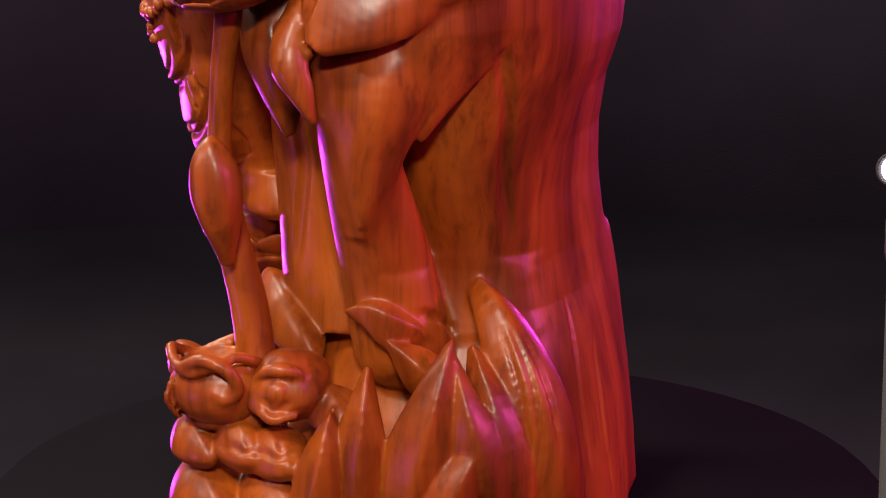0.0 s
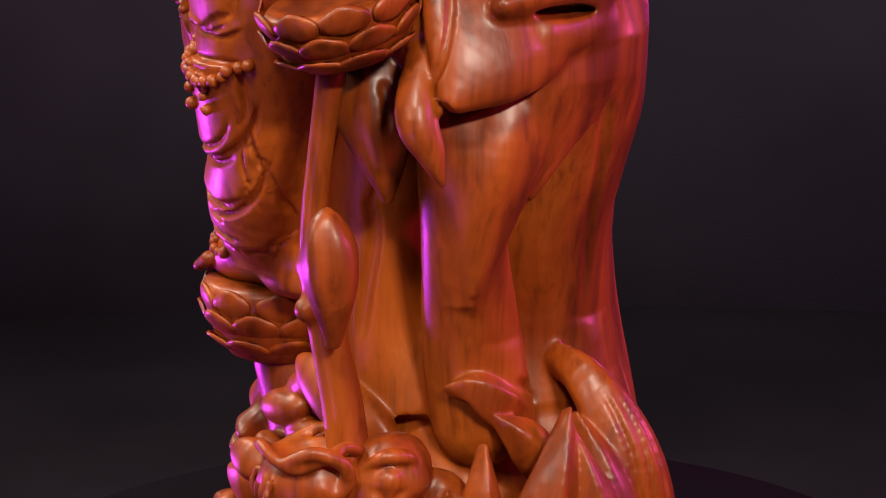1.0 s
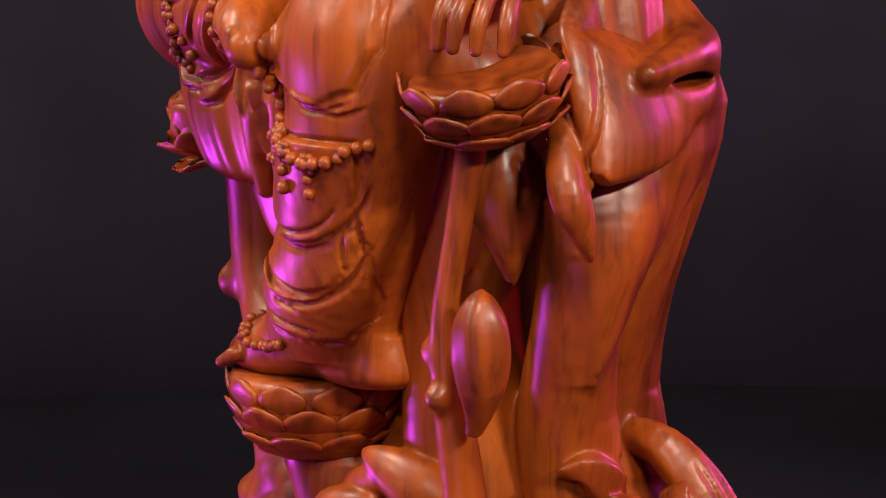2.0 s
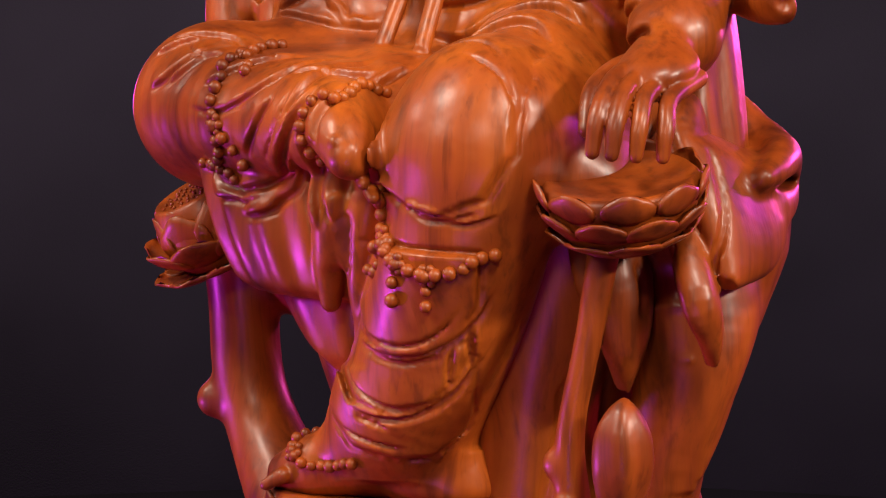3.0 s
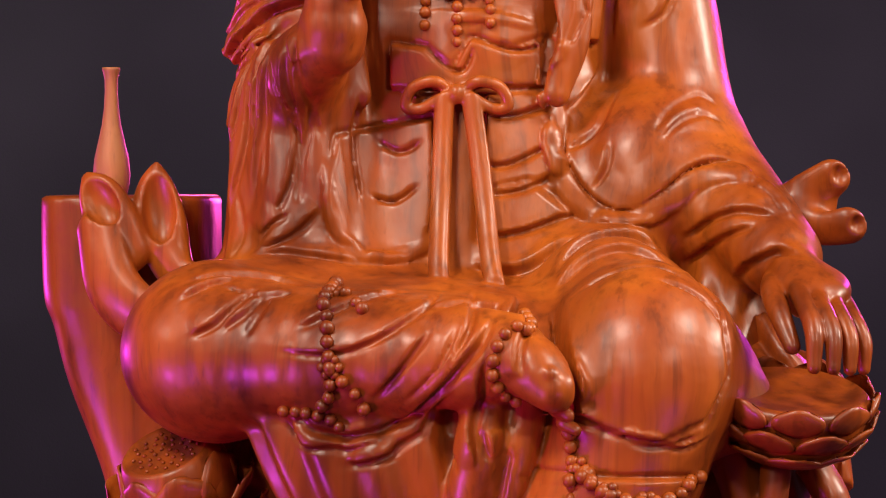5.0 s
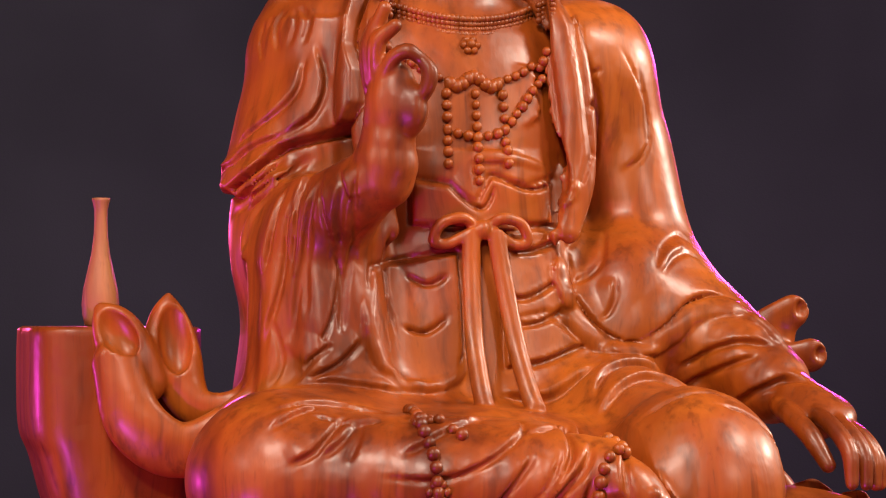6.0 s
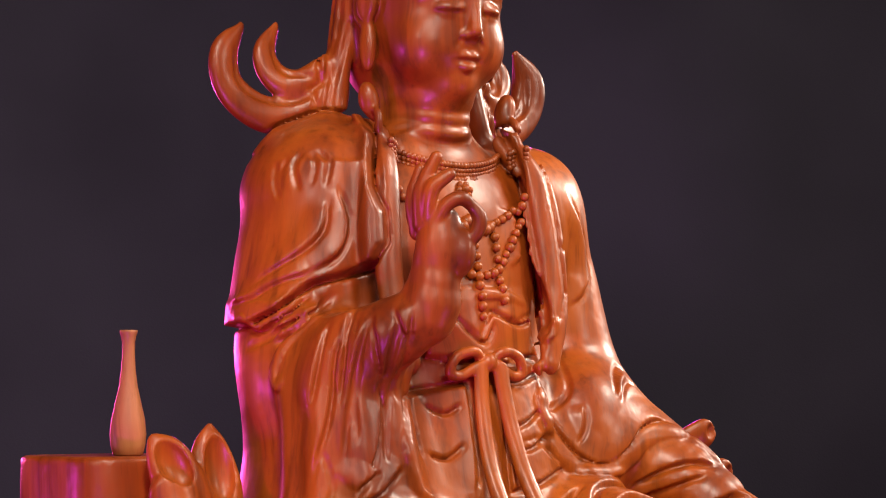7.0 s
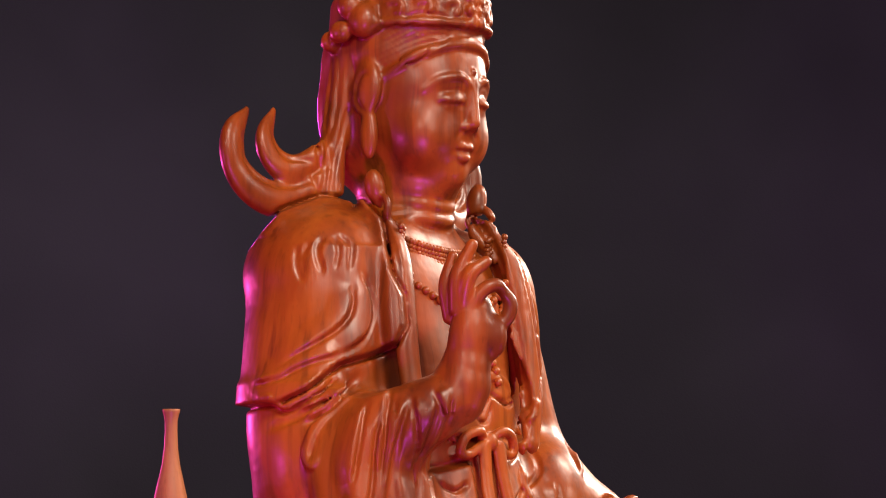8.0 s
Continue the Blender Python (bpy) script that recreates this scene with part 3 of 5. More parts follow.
def robe(c):
    # shawl over the shoulders, with its lower edge across the upper arm
    for s in (-1, 1):
        c.ell((s * .092, .040, .793), (.046, .054, .040), k=.015, turn=(0, s * 28, 0))
        c.tube([(s * .058, .000, .832), (s * .071, -.026, .80), (s * .077, -.036, .75), (s * .075, -.042, .70), (s * .066, -.050, .660)], [.008, .011, .012, .011, .009], k=.008, thin=((0, 1, 0), 1.8))
    c.loft([(.688, -.104, .028, .051, .054), (.705, -.104, .028, .049, .052), (.75, -.099, .032, .045, .052), (.80, -.088, .038, .040, .05)], k=.006)
    c.ell((.116, .046, .772), (.046, .052, .062), k=.015, turn=(0, 14, 0))
    # wide sleeve of the raised arm, hanging to the lap
    c.loft([(.545, -.100, -.030, .062, .050), (.57, -.102, -.030, .056, .046), (.61, -.106, -.026, .050, .046), (.65, -.108, -.022, .046, .044), (.69, -.10, -.03, .034, .036)], k=.012, wob=(9, .035, .5, 4))
    c.loft([(.54, -.112, .025, .036, .050), (.60, -.114, .026, .038, .048), (.66, -.116, .026, .040, .048), (.69, -.112, .026, .038, .048)], k=.015)
    # sleeve sweep to the floral ribbon over the stump
    c.tube([(-.100, -.052, .68), (-.118, -.048, .62), (-.138, -.038, .562), (-.168, -.032, .528), (-.204, -.028, .508), (-.234, -.022, .526), (-.247, -.015, .566)], [.010, .011, .012, .015, .020, .021, .017], k=.005, thin=((.2, 1, .3), 2.0))
    c.tube([(-.228, -.014, .555), (-.238, -.012, .572), (-.247, -.010, .590), (-.256, -.007, .603)], [.016, .0195, .016, .006], k=.004, thin=((.15, 1, 0), 2.0))
    c.ell((-.248, -.019, .589), (.012, .010, .021), k=.001, turn=(0, -35, 0), cut=True)
    c.tube([(-.134, -.026, .572), (-.162, -.020, .540), (-.190, -.014, .536), (-.205, -.008, .556)], [.009, .011, .014, .016], k=.004, thin=((.2, 1, .3), 1.8))
    c.tube([(-.200, -.010, .552), (-.207, -.008, .572), (-.210, -.006, .594), (-.210, -.004, .616)], [.015, .0195, .0145, .0012], k=.003, thin=((.15, 1, 0), 2.0))
    c.ell((-.207, -.016, .586), (.012, .010, .027), k=.001, turn=(0, -6, 0), cut=True)
    # front panel of the robe and belt
    c.loft([(.655, 0, .028, .090, .076), (.70, 0, .028, .092, .078), (.715, 0, .028, .088, .076)], k=.004)
    c.ell((.125, -.005, .600), (.055, .055, .065), k=.02)
    # sleeve cloth that hangs from the forearm to the seat
    c.loft([(.43, .186, -.020, .038, .046), (.48, .184, -.020, .038, .044), (.53, .182, -.016, .032, .038), (.57, .178, -.01, .026, .032)], k=.012, wob=(8, .04, 1, 5))
    c.tube([(.10, -.06, .52), (.15, -.09, .485), (.17, -.11, .46)], [.045, .04, .035], k=.02)
    # curled scarf ends beyond the forearm
    c.tube([(.196, .000, .588), (.220, -.008, .588), (.236, -.014, .596), (.250, -.020, .604)], [.012, .012, .013, .013], k=.006, thin=((.2, 1, .3), 2.0))
    c.tube([(.200, -.008, .580), (.228, -.016, .572), (.246, -.024, .570), (.260, -.030, .572)], [.012, .012, .012, .013], k=.006, thin=((.2, 1, .3), 2.0))
    c.ell((.236, -.016, .584), (.018, .005, .012), k=.008)
    c.ell((.256, -.030, .606), (.007, .008, .008), k=.002, cut=True)
    c.ell((.267, -.040, .573), (.007, .008, .007), k=.002, cut=True)
    # cloth between the knees: pleats that fall from the crossed shin
    c.loft([(.374, -.034, -.140, .046, .022), (.382, -.037, -.143, .057, .028), (.40, -.042, -.145, .064, .031), (.42, -.047, -.145, .069, .033), (.45, -.054, -.141, .075, .036), (.48, -.052, -.128, .095, .04)], k=.005, wob=(13, .05, 1, 10))
    c.loft([(.322, -.014, -.122, .012, .012), (.342, -.020, -.124, .032, .020), (.39, -.03, -.120, .054, .03), (.43, -.03, -.11, .06, .03)], k=.005, wob=(7, .03, 2, 10))
    c.tube([(.030, -.165, .49), (.022, -.178, .45), (.012, -.172, .41), (.006, -.165, .375)], [.012, .013, .012, .007], k=.006)
    c.tube([(.052, -.165, .48), (.045, -.172, .44), (.035, -.165, .395), (.03, -.155, .36)], [.012, .012, .011, .009], k=.006)


def bow(c):
    # bow with two loops, knot and hanging sashes
    for s in (-1, 1):
        c.tube([(s * .003, -.054, .660), (s * .014, -.060, .668), (s * .029, -.058, .664), (s * .034, -.056, .652), (s * .024, -.056, .650), (s * .012, -.058, .656), (s * .003, -.056, .660)], .0040, k=.0015)
        c.tube([(s * .009 + .001, -.060, .655), (s * .012 + .003, -.064, .62), (s * .015 + .005, -.075, .58), (s * .017 + .007, -.092, .548), (s * .018 + .009, -.100, .535)], .0068, k=.0015, thin=((0, 1, .35), 3.2))
    c.ell((0, -.059, .660), (.006, .006, .007), k=.002)


def figure_beads(c):
    b = Beads(c)
    # pleated collar and pectoral
    depth = np.arange(-.09, .05, .001)
    for i in range(40):
        t = -1 + 2 * i / 39
        x, z = .062 * t, .805 + .016 * t * t
        inside = c.sample(np.stack([0 * depth + x, depth, 0 * depth + z], 1)) < 0
        if inside.any():
            y = depth[np.argmax(inside)]
            for q in range(4):
                b.balls.append((np.array((x, y - .0004 - .0006 * (q in (0, 3)), z + .0056 - .0037 * q)), .0025 if q in (1, 2) else .0029))
    b.flower((0, -.05, .802), .007)
    for t in np.linspace(-.6, .6, 9):
        b.one(c.settle(np.array([(.03 * t, -.05, .768 + .004 * math.cos(7 * t))]))[0], .0052, .1)
    b.string([(-.052, -.035, .79), (-.038, -.045, .776), (-.02, -.05, .768)], .0034)
    b.string([(.052, -.035, .79), (.038, -.045, .776), (.02, -.05, .768)], .0034)
    for x, z in ((-.022, .706), (0, .694), (.022, .708)):
        b.string([(x, -.05, .758), (x, -.05, (.758 + z) / 2), (x, -.05, z)], .0036)
    b.string([(-.022, -.05, .730), (0, -.05, .726), (.022, -.05, .732), (.04, -.045, .755), (.05, -.04, .77)], .0036)
    # strings on the thigh
    b.string([(-.072, -.13, .54), (-.074, -.165, .528), (-.072, -.175, .51), (-.068, -.182, .49), (-.072, -.178, .468)], .0042)
    b.string([(-.072, -.165, .528), (-.058, -.17, .52), (-.050, -.175, .512)], .0042)
    b.string([(-.068, -.182, .49), (-.056, -.18, .482), (-.049, -.178, .472)], .0042)
    b.string([(-.10, -.17, .465), (-.085, -.175, .462), (-.072, -.178, .458), (-.066, -.178, .45)], .0036)
    b.flower((-.072, -.166, .529), .0075)
    b.flower((-.068, -.182, .490), .0075)
    # over the crossed ankle
    b.string([(.052, -.160, .528), (.046, -.19, .515), (.042, -.20, .495), (.044, -.20, .475)], .0040)
    # round the upright leg
    b.string([(.068, -.19, .455), (.068, -.20, .44), (.078, -.208, .426), (.095, -.217, .414), (.122, -.21, .407), (.145, -.2, .412), (.158, -.18, .42)], .0044)
    b.string([(.073, -.205, .428), (.072, -.205, .412), (.070, -.203, .402)], .004)
    b.string([(.096, -.215, .412), (.095, -.215, .398), (.094, -.213, .388)], .0044)
    b.string([(.123, -.21, .406), (.122, -.208, .394), (.120, -.205, .386)], .004)
    for p in ((.076, -.207, .428), (.097, -.216, .413), (.124, -.209, .406)):
        b.flower(p, .0072)
    # anklet
    b.string([(-.030, -.13, .278), (-.034, -.155, .276), (-.026, -.178, .272), (-.008, -.186, .264), (.012, -.186, .262), (.03, -.18, .266)], .0040)
    b.flower((-.030, -.172, .275), .0070)
    return b


def cloth_folds(c):
    # folds and hems of the robe
    c.panel(-26.3, [(-0.022, 0.694), (0.002, 0.690), (0.022, 0.675), (0.031, 0.696), (0.054, 0.689), (0.068, 0.696), (0.071, 0.665), (0.043, 0.665), (0.002, 0.664), (-0.022, 0.665)], .003, -0.003, 0.087)
    c.panel(-26.3, [(0.040, 0.659), (0.073, 0.661), (0.081, 0.609), (0.059, 0.601), (0.042, 0.594)], .0025, -0.012, 0.078)
    c.panel(-26.3, [(0.042, 0.594), (0.068, 0.601), (0.090, 0.581), (0.067, 0.570), (0.044, 0.565)], .0025, -0.009, 0.081)
    c.panel(-26.3, [(0.054, 0.844), (0.066, 0.812), (0.071, 0.773), (0.077, 0.735), (0.082, 0.697), (0.089, 0.697), (0.094, 0.714), (0.088, 0.765), (0.080, 0.808), (0.065, 0.837)], .0035, -0.044, 0.046)
    c.panel(12.9, [(0.036, 0.536), (0.059, 0.555), (0.087, 0.559), (0.112, 0.546), (0.125, 0.525), (0.126, 0.484), (0.110, 0.457), (0.082, 0.447), (0.055, 0.452), (0.034, 0.461), (0.031, 0.503)], .0028, 0.151, 0.241)
    c.panel(12.9, [(-0.091, 0.632), (-0.097, 0.597), (-0.091, 0.570), (-0.075, 0.553), (-0.056, 0.552), (-0.037, 0.560), (-0.031, 0.575), (-0.028, 0.609), (-0.028, 0.643)], .003, 0.008, 0.098)
    c.panel(44.1, [(-0.094, 0.380), (-0.090, 0.363), (-0.073, 0.353), (-0.052, 0.357), (-0.031, 0.372), (-0.023, 0.388), (-0.023, 0.420), (-0.080, 0.422)], .003, 0.156, 0.246)
    c.panel(44.1, [(-0.114, 0.310), (-0.097, 0.286), (-0.071, 0.280), (-0.045, 0.283), (-0.027, 0.298), (-0.022, 0.310), (-0.023, 0.352), (-0.031, 0.336), (-0.052, 0.316), (-0.078, 0.310), (-0.100, 0.316), (-0.107, 0.334)], .003, 0.127, 0.217)
    c.fold([(-0.108, -0.094, 0.692), (-0.111, -0.087, 0.669), (-0.106, -0.066, 0.638), (-0.104, -0.072, 0.599)], .0032)
    c.fold([(-0.119, -0.075, 0.691), (-0.127, -0.070, 0.665), (-0.130, -0.063, 0.630), (-0.135, -0.062, 0.591)], .0032)
    c.fold([(-0.127, -0.061, 0.687), (-0.137, -0.056, 0.662), (-0.142, -0.055, 0.622), (-0.153, -0.050, 0.575)], .0032)
    c.groove([(-0.100, -0.101, 0.696), (-0.100, -0.094, 0.669), (-0.088, -0.066, 0.630)], .0025)
    c.fold([(0.060, 0.002, 0.844), (0.061, -0.024, 0.812), (0.064, -0.032, 0.773), (0.066, -0.038, 0.735), (0.068, -0.047, 0.697), (0.060, -0.052, 0.664)], .0055)
    c.groove([(0.071, -0.030, 0.808), (0.072, -0.038, 0.773), (0.069, -0.040, 0.744), (0.069, -0.026, 0.707)], .003)
    c.groove([(0.103, -0.011, 0.781), (0.080, -0.043, 0.744)], .003)
    c.fold([(0.131, 0.004, 0.779), (0.141, 0.003, 0.748), (0.142, -0.001, 0.726), (0.127, -0.007, 0.709)], .0035)
    c.ridge([(-0.004, -0.048, 0.712), (0.028, -0.046, 0.710), (0.058, -0.034, 0.702)], .0035)
    c.fold([(-0.022, -0.047, 0.692), (0.001, -0.049, 0.676), (0.011, -0.049, 0.696)], .004)
    c.fold([(0.015, -0.048, 0.697), (0.039, -0.042, 0.690), (0.062, -0.031, 0.698)], .004)
    c.fold([(-0.045, -0.041, 0.665), (-0.022, -0.047, 0.664), (0.025, -0.047, 0.665), (0.067, -0.027, 0.666)], .004)
    c.fold([(-0.053, -0.044, 0.630), (-0.037, -0.050, 0.622), (-0.022, -0.052, 0.630)], .0042)
    c.fold([(-0.060, -0.056, 0.594), (-0.041, -0.058, 0.589), (-0.024, -0.058, 0.601)], .0042)
    c.fold([(0.020, -0.049, 0.646), (0.040, -0.045, 0.647), (0.067, -0.030, 0.656)], .0042)
    c.fold([(0.016, -0.056, 0.614), (0.035, -0.053, 0.614), (0.064, -0.040, 0.629)], .0042)
    c.fold([(0.018, -0.060, 0.593), (0.043, -0.056, 0.597), (0.068, -0.044, 0.609)], .0042)
    c.fold([(0.016, -0.067, 0.565), (0.044, -0.062, 0.570), (0.075, -0.051, 0.581)], .0042)
    c.fold([(0.010, -0.073, 0.546), (0.047, -0.073, 0.545), (0.087, -0.069, 0.566)], .0048)
    c.fold([(-0.129, -0.070, 0.565), (-0.112, -0.074, 0.582)], .004)
    c.ridge([(-0.080, -0.059, 0.632), (-0.083, -0.070, 0.597), (-0.077, -0.072, 0.570), (-0.061, -0.072, 0.553), (-0.042, -0.070, 0.552), (-0.023, -0.067, 0.560), (-0.017, -0.065, 0.575)], .0055)
    c.fold([(-0.137, -0.072, 0.552), (-0.090, -0.081, 0.553), (-0.059, -0.079, 0.547)], .003)
    c.fold([(-0.151, -0.168, 0.510), (-0.134, -0.163, 0.524), (-0.117, -0.148, 0.535)], .0035)
    c.fold([(-0.141, -0.170, 0.510), (-0.125, -0.166, 0.521), (-0.110, -0.153, 0.533)], .003)
    c.fold([(-0.170, -0.153, 0.527), (-0.152, -0.148, 0.537), (-0.135, -0.141, 0.540)], .003)
    c.fold([(-0.104, -0.185, 0.499), (-0.077, -0.193, 0.497), (-0.054, -0.196, 0.501), (-0.029, -0.195, 0.513), (-0.010, -0.181, 0.527), (-0.007, -0.135, 0.533)], .003)
    c.fold([(-0.095, -0.178, 0.464), (-0.080, -0.170, 0.449), (-0.057, -0.171, 0.446), (-0.031, -0.171, 0.455), (-0.011, -0.194, 0.471), (0.018, -0.209, 0.501), (0.030, -0.197, 0.520)], .005)
    c.fold([(-0.100, -0.168, 0.456), (-0.085, -0.166, 0.442), (-0.061, -0.172, 0.437), (-0.034, -0.173, 0.445)], .003)
    c.fold([(-0.009, -0.187, 0.524), (0.018, -0.176, 0.525), (0.035, -0.139, 0.526)], .004)
    c.fold([(0.066, -0.115, 0.533), (0.088, -0.102, 0.552), (0.116, -0.094, 0.557), (0.144, -0.108, 0.544)], .0045)
    c.fold([(0.079, -0.158, 0.526), (0.101, -0.158, 0.542), (0.130, -0.156, 0.546), (0.156, -0.168, 0.530)], .004)
    c.fold([(0.067, -0.101, 0.541), (0.084, -0.080, 0.561), (0.112, -0.069, 0.566), (0.134, -0.066, 0.555)], .0045)
    c.groove([(0.091, -0.194, 0.498), (0.102, -0.199, 0.497), (0.116, -0.202, 0.500)], .0025)
    c.groove([(0.092, -0.197, 0.489), (0.102, -0.201, 0.488), (0.115, -0.203, 0.492)], .0025)
    c.fold([(0.079, -0.192, 0.461), (0.102, -0.201, 0.452), (0.130, -0.201, 0.447), (0.156, -0.191, 0.457)], .004)
    c.fold([(0.109, -0.202, 0.452), (0.130, -0.200, 0.443), (0.153, -0.191, 0.451)], .003)
    c.fold([(0.110, -0.202, 0.446), (0.132, -0.200, 0.443), (0.155, -0.189, 0.450)], .0035)
    c.fold([(0.049, -0.182, 0.357), (0.082, -0.190, 0.353), (0.107, -0.185, 0.357), (0.129, -0.177, 0.372), (0.139, -0.177, 0.388)], .0048)
    c.fold([(0.061, -0.187, 0.353), (0.090, -0.188, 0.349), (0.116, -0.179, 0.357)], .004)
    c.fold([(0.035, -0.180, 0.316), (0.066, -0.180, 0.310), (0.093, -0.172, 0.316), (0.116, -0.164, 0.336), (0.129, -0.167, 0.358)], .0048)
    c.fold([(0.043, -0.181, 0.310), (0.070, -0.177, 0.304)], .004)
    c.groove([(0.092, -0.200, 0.410), (0.120, -0.198, 0.409), (0.143, -0.187, 0.415)], .0025)
    c.groove([(0.118, -0.196, 0.398), (0.131, -0.189, 0.395), (0.142, -0.183, 0.403)], .002)
    c.fold([(0.136, -0.175, 0.380), (0.124, -0.163, 0.348), (0.107, -0.150, 0.315)], .0035)
    c.fold([(0.124, -0.177, 0.365), (0.114, -0.171, 0.341), (0.102, -0.156, 0.312)], .0035)
    c.groove([(-0.083, -0.165, 0.531), (-0.074, -0.153, 0.535), (-0.030, -0.173, 0.530)], .003)
    c.fold([(-0.144, -0.149, 0.536), (-0.121, -0.158, 0.530), (-0.096, -0.159, 0.533)], .003)
    c.fold([(0.038, -0.156, 0.518), (0.042, -0.129, 0.527)], .0045)
    c.fold([(0.026, -0.186, 0.431), (0.024, -0.190, 0.450)], .004)
    c.fold([(-0.161, 0.045, 0.698), (-0.162, 0.013, 0.685), (-0.148, -0.009, 0.698), (-0.131, -0.017, 0.713)], .004)
    c.ridge([(-0.116, -0.026, 0.698), (-0.139, -0.024, 0.690), (-0.151, -0.012, 0.672), (-0.158, -0.007, 0.651), (-0.158, -0.012, 0.642), (-0.156, -0.018, 0.651)], .0035)
    c.fold([(-0.115, -0.054, 0.698), (-0.132, -0.062, 0.668), (-0.136, -0.059, 0.626)], .0032)
    c.fold([(-0.116, -0.078, 0.693), (-0.113, -0.079, 0.660), (-0.102, -0.067, 0.626)], .0032)
    c.fold([(-0.133, -0.046, 0.689), (-0.146, -0.047, 0.655), (-0.151, -0.046, 0.626)], .0032)
    c.fold([(-0.107, -0.090, 0.697), (-0.103, -0.097, 0.676)], .003)
    c.groove([(-0.122, -0.064, 0.693), (-0.125, -0.070, 0.660), (-0.125, -0.067, 0.631)], .002)
    c.fold([(0.027, -0.212, 0.498), (0.018, -0.188, 0.461), (0.019, -0.187, 0.425)], .0045)
    c.fold([(0.046, -0.187, 0.519), (0.047, -0.222, 0.485)], .004)
    c.fold([(0.038, -0.182, 0.439), (0.029, -0.174, 0.395)], .004)
    c.fold([(-0.064, -0.173, 0.428), (-0.042, -0.172, 0.432), (-0.021, -0.166, 0.447), (0.001, -0.195, 0.471)], .004)
    c.groove([(-0.002, -0.161, 0.458), (0.007, -0.184, 0.424)], .003)
    c.fold([(-0.106, -0.067, 0.639), (-0.109, -0.071, 0.609), (-0.120, -0.074, 0.578)], .0035)
    c.groove([(-0.088, -0.087, 0.662), (-0.100, -0.068, 0.624), (-0.104, -0.073, 0.586)], .003)
    c.fold([(-0.065, -0.054, 0.662), (-0.072, -0.054, 0.620), (-0.064, -0.061, 0.578)], .004)
    c.fold([(0.121, -0.171, 0.540), (0.154, -0.173, 0.529), (0.170, -0.175, 0.507)], .0035)
    c.fold([(-0.003, -0.202, 0.481), (0.014, -0.204, 0.510), (0.014, -0.172, 0.526), (0.014, -0.133, 0.532)], .004)
    c.fold([(-0.066, -0.176, 0.458), (-0.048, -0.172, 0.447), (-0.020, -0.174, 0.460), (0.008, -0.202, 0.478)], .0035)
    c.groove([(0.045, -0.181, 0.421), (0.064, -0.186, 0.416), (0.099, -0.201, 0.418)], .002)
    c.fold([(0.038, -0.171, 0.381), (0.061, -0.188, 0.366), (0.088, -0.191, 0.361), (0.114, -0.187, 0.370), (0.135, -0.184, 0.392)], .004)
    c.fold([(0.029, -0.171, 0.342), (0.054, -0.184, 0.325), (0.080, -0.178, 0.317), (0.103, -0.169, 0.325), (0.122, -0.165, 0.346)], .0045)
    c.fold([(0.013, -0.171, 0.304), (0.049, -0.176, 0.294), (0.076, -0.165, 0.291)], .004)
    c.groove([(0.115, -0.182, 0.359), (0.126, -0.174, 0.362), (0.138, -0.166, 0.373)], .002)
    c.fold([(0.080, -0.191, 0.354), (0.106, -0.186, 0.356), (0.131, -0.176, 0.372), (0.147, -0.171, 0.396)], .004)
    c.fold([(0.057, -0.184, 0.323), (0.081, -0.180, 0.319), (0.109, -0.167, 0.331), (0.134, -0.158, 0.361)], .0045)
    c.fold([(0.128, -0.201, 0.445), (0.144, -0.194, 0.441), (0.161, -0.182, 0.447)], .003)
    c.groove([(0.098, -0.178, 0.528), (0.105, -0.197, 0.505), (0.102, -0.201, 0.471)], .0022)
    c.groove([(0.127, -0.185, 0.529), (0.133, -0.201, 0.499), (0.129, -0.204, 0.465)], .0022)
    c.fold([(-0.172, -0.145, 0.534), (-0.143, -0.139, 0.542), (-0.114, -0.132, 0.540), (-0.086, -0.149, 0.536)], .003)
    c.fold([(-0.091, -0.185, 0.512), (-0.076, -0.183, 0.519), (-0.049, -0.173, 0.530), (-0.024, -0.154, 0.533)], .003)
    c.fold([(-0.030, -0.188, 0.467), (-0.004, -0.205, 0.490), (0.009, -0.201, 0.514)], .0035)
    c.fold([(-0.045, -0.190, 0.470), (-0.027, -0.200, 0.489), (-0.009, -0.200, 0.511)], .0035)
    c.groove([(-0.148, -0.054, 0.600), (-0.142, -0.061, 0.570), (-0.150, -0.061, 0.551)], .0025)
    c.fold([(-0.130, -0.075, 0.555), (-0.106, -0.074, 0.569), (-0.090, -0.073, 0.585)], .004)
    c.groove([(-0.122, -0.076, 0.684), (-0.127, -0.066, 0.646), (-0.126, -0.069, 0.600)], .003)
    c.groove([(-0.107, -0.096, 0.687), (-0.105, -0.070, 0.646)], .003)
    c.fold([(0.094, -0.014, 0.787), (0.107, -0.001, 0.748), (0.104, 0.002, 0.698)], .003)
    c.fold([(0.119, -0.004, 0.793), (0.135, 0.003, 0.761), (0.141, -0.003, 0.723), (0.122, -0.006, 0.706)], .003)
    c.groove([(-0.113, -0.023, 0.710), (-0.137, -0.022, 0.695), (-0.154, -0.001, 0.681), (-0.165, 0.027, 0.670)], .004)
    c.fold([(-0.118, -0.024, 0.701), (-0.143, -0.020, 0.687), (-0.156, -0.001, 0.674)], .0045)
    c.groove([(-0.070, -0.006, 0.833), (-0.079, -0.028, 0.805), (-0.083, -0.037, 0.778)], .003)
    c.fold([(-0.041, 0.011, 0.836), (-0.047, -0.007, 0.813)], .0045)
    c.fold([(-0.078, -0.013, 0.803), (-0.080, -0.015, 0.778)], .0035)
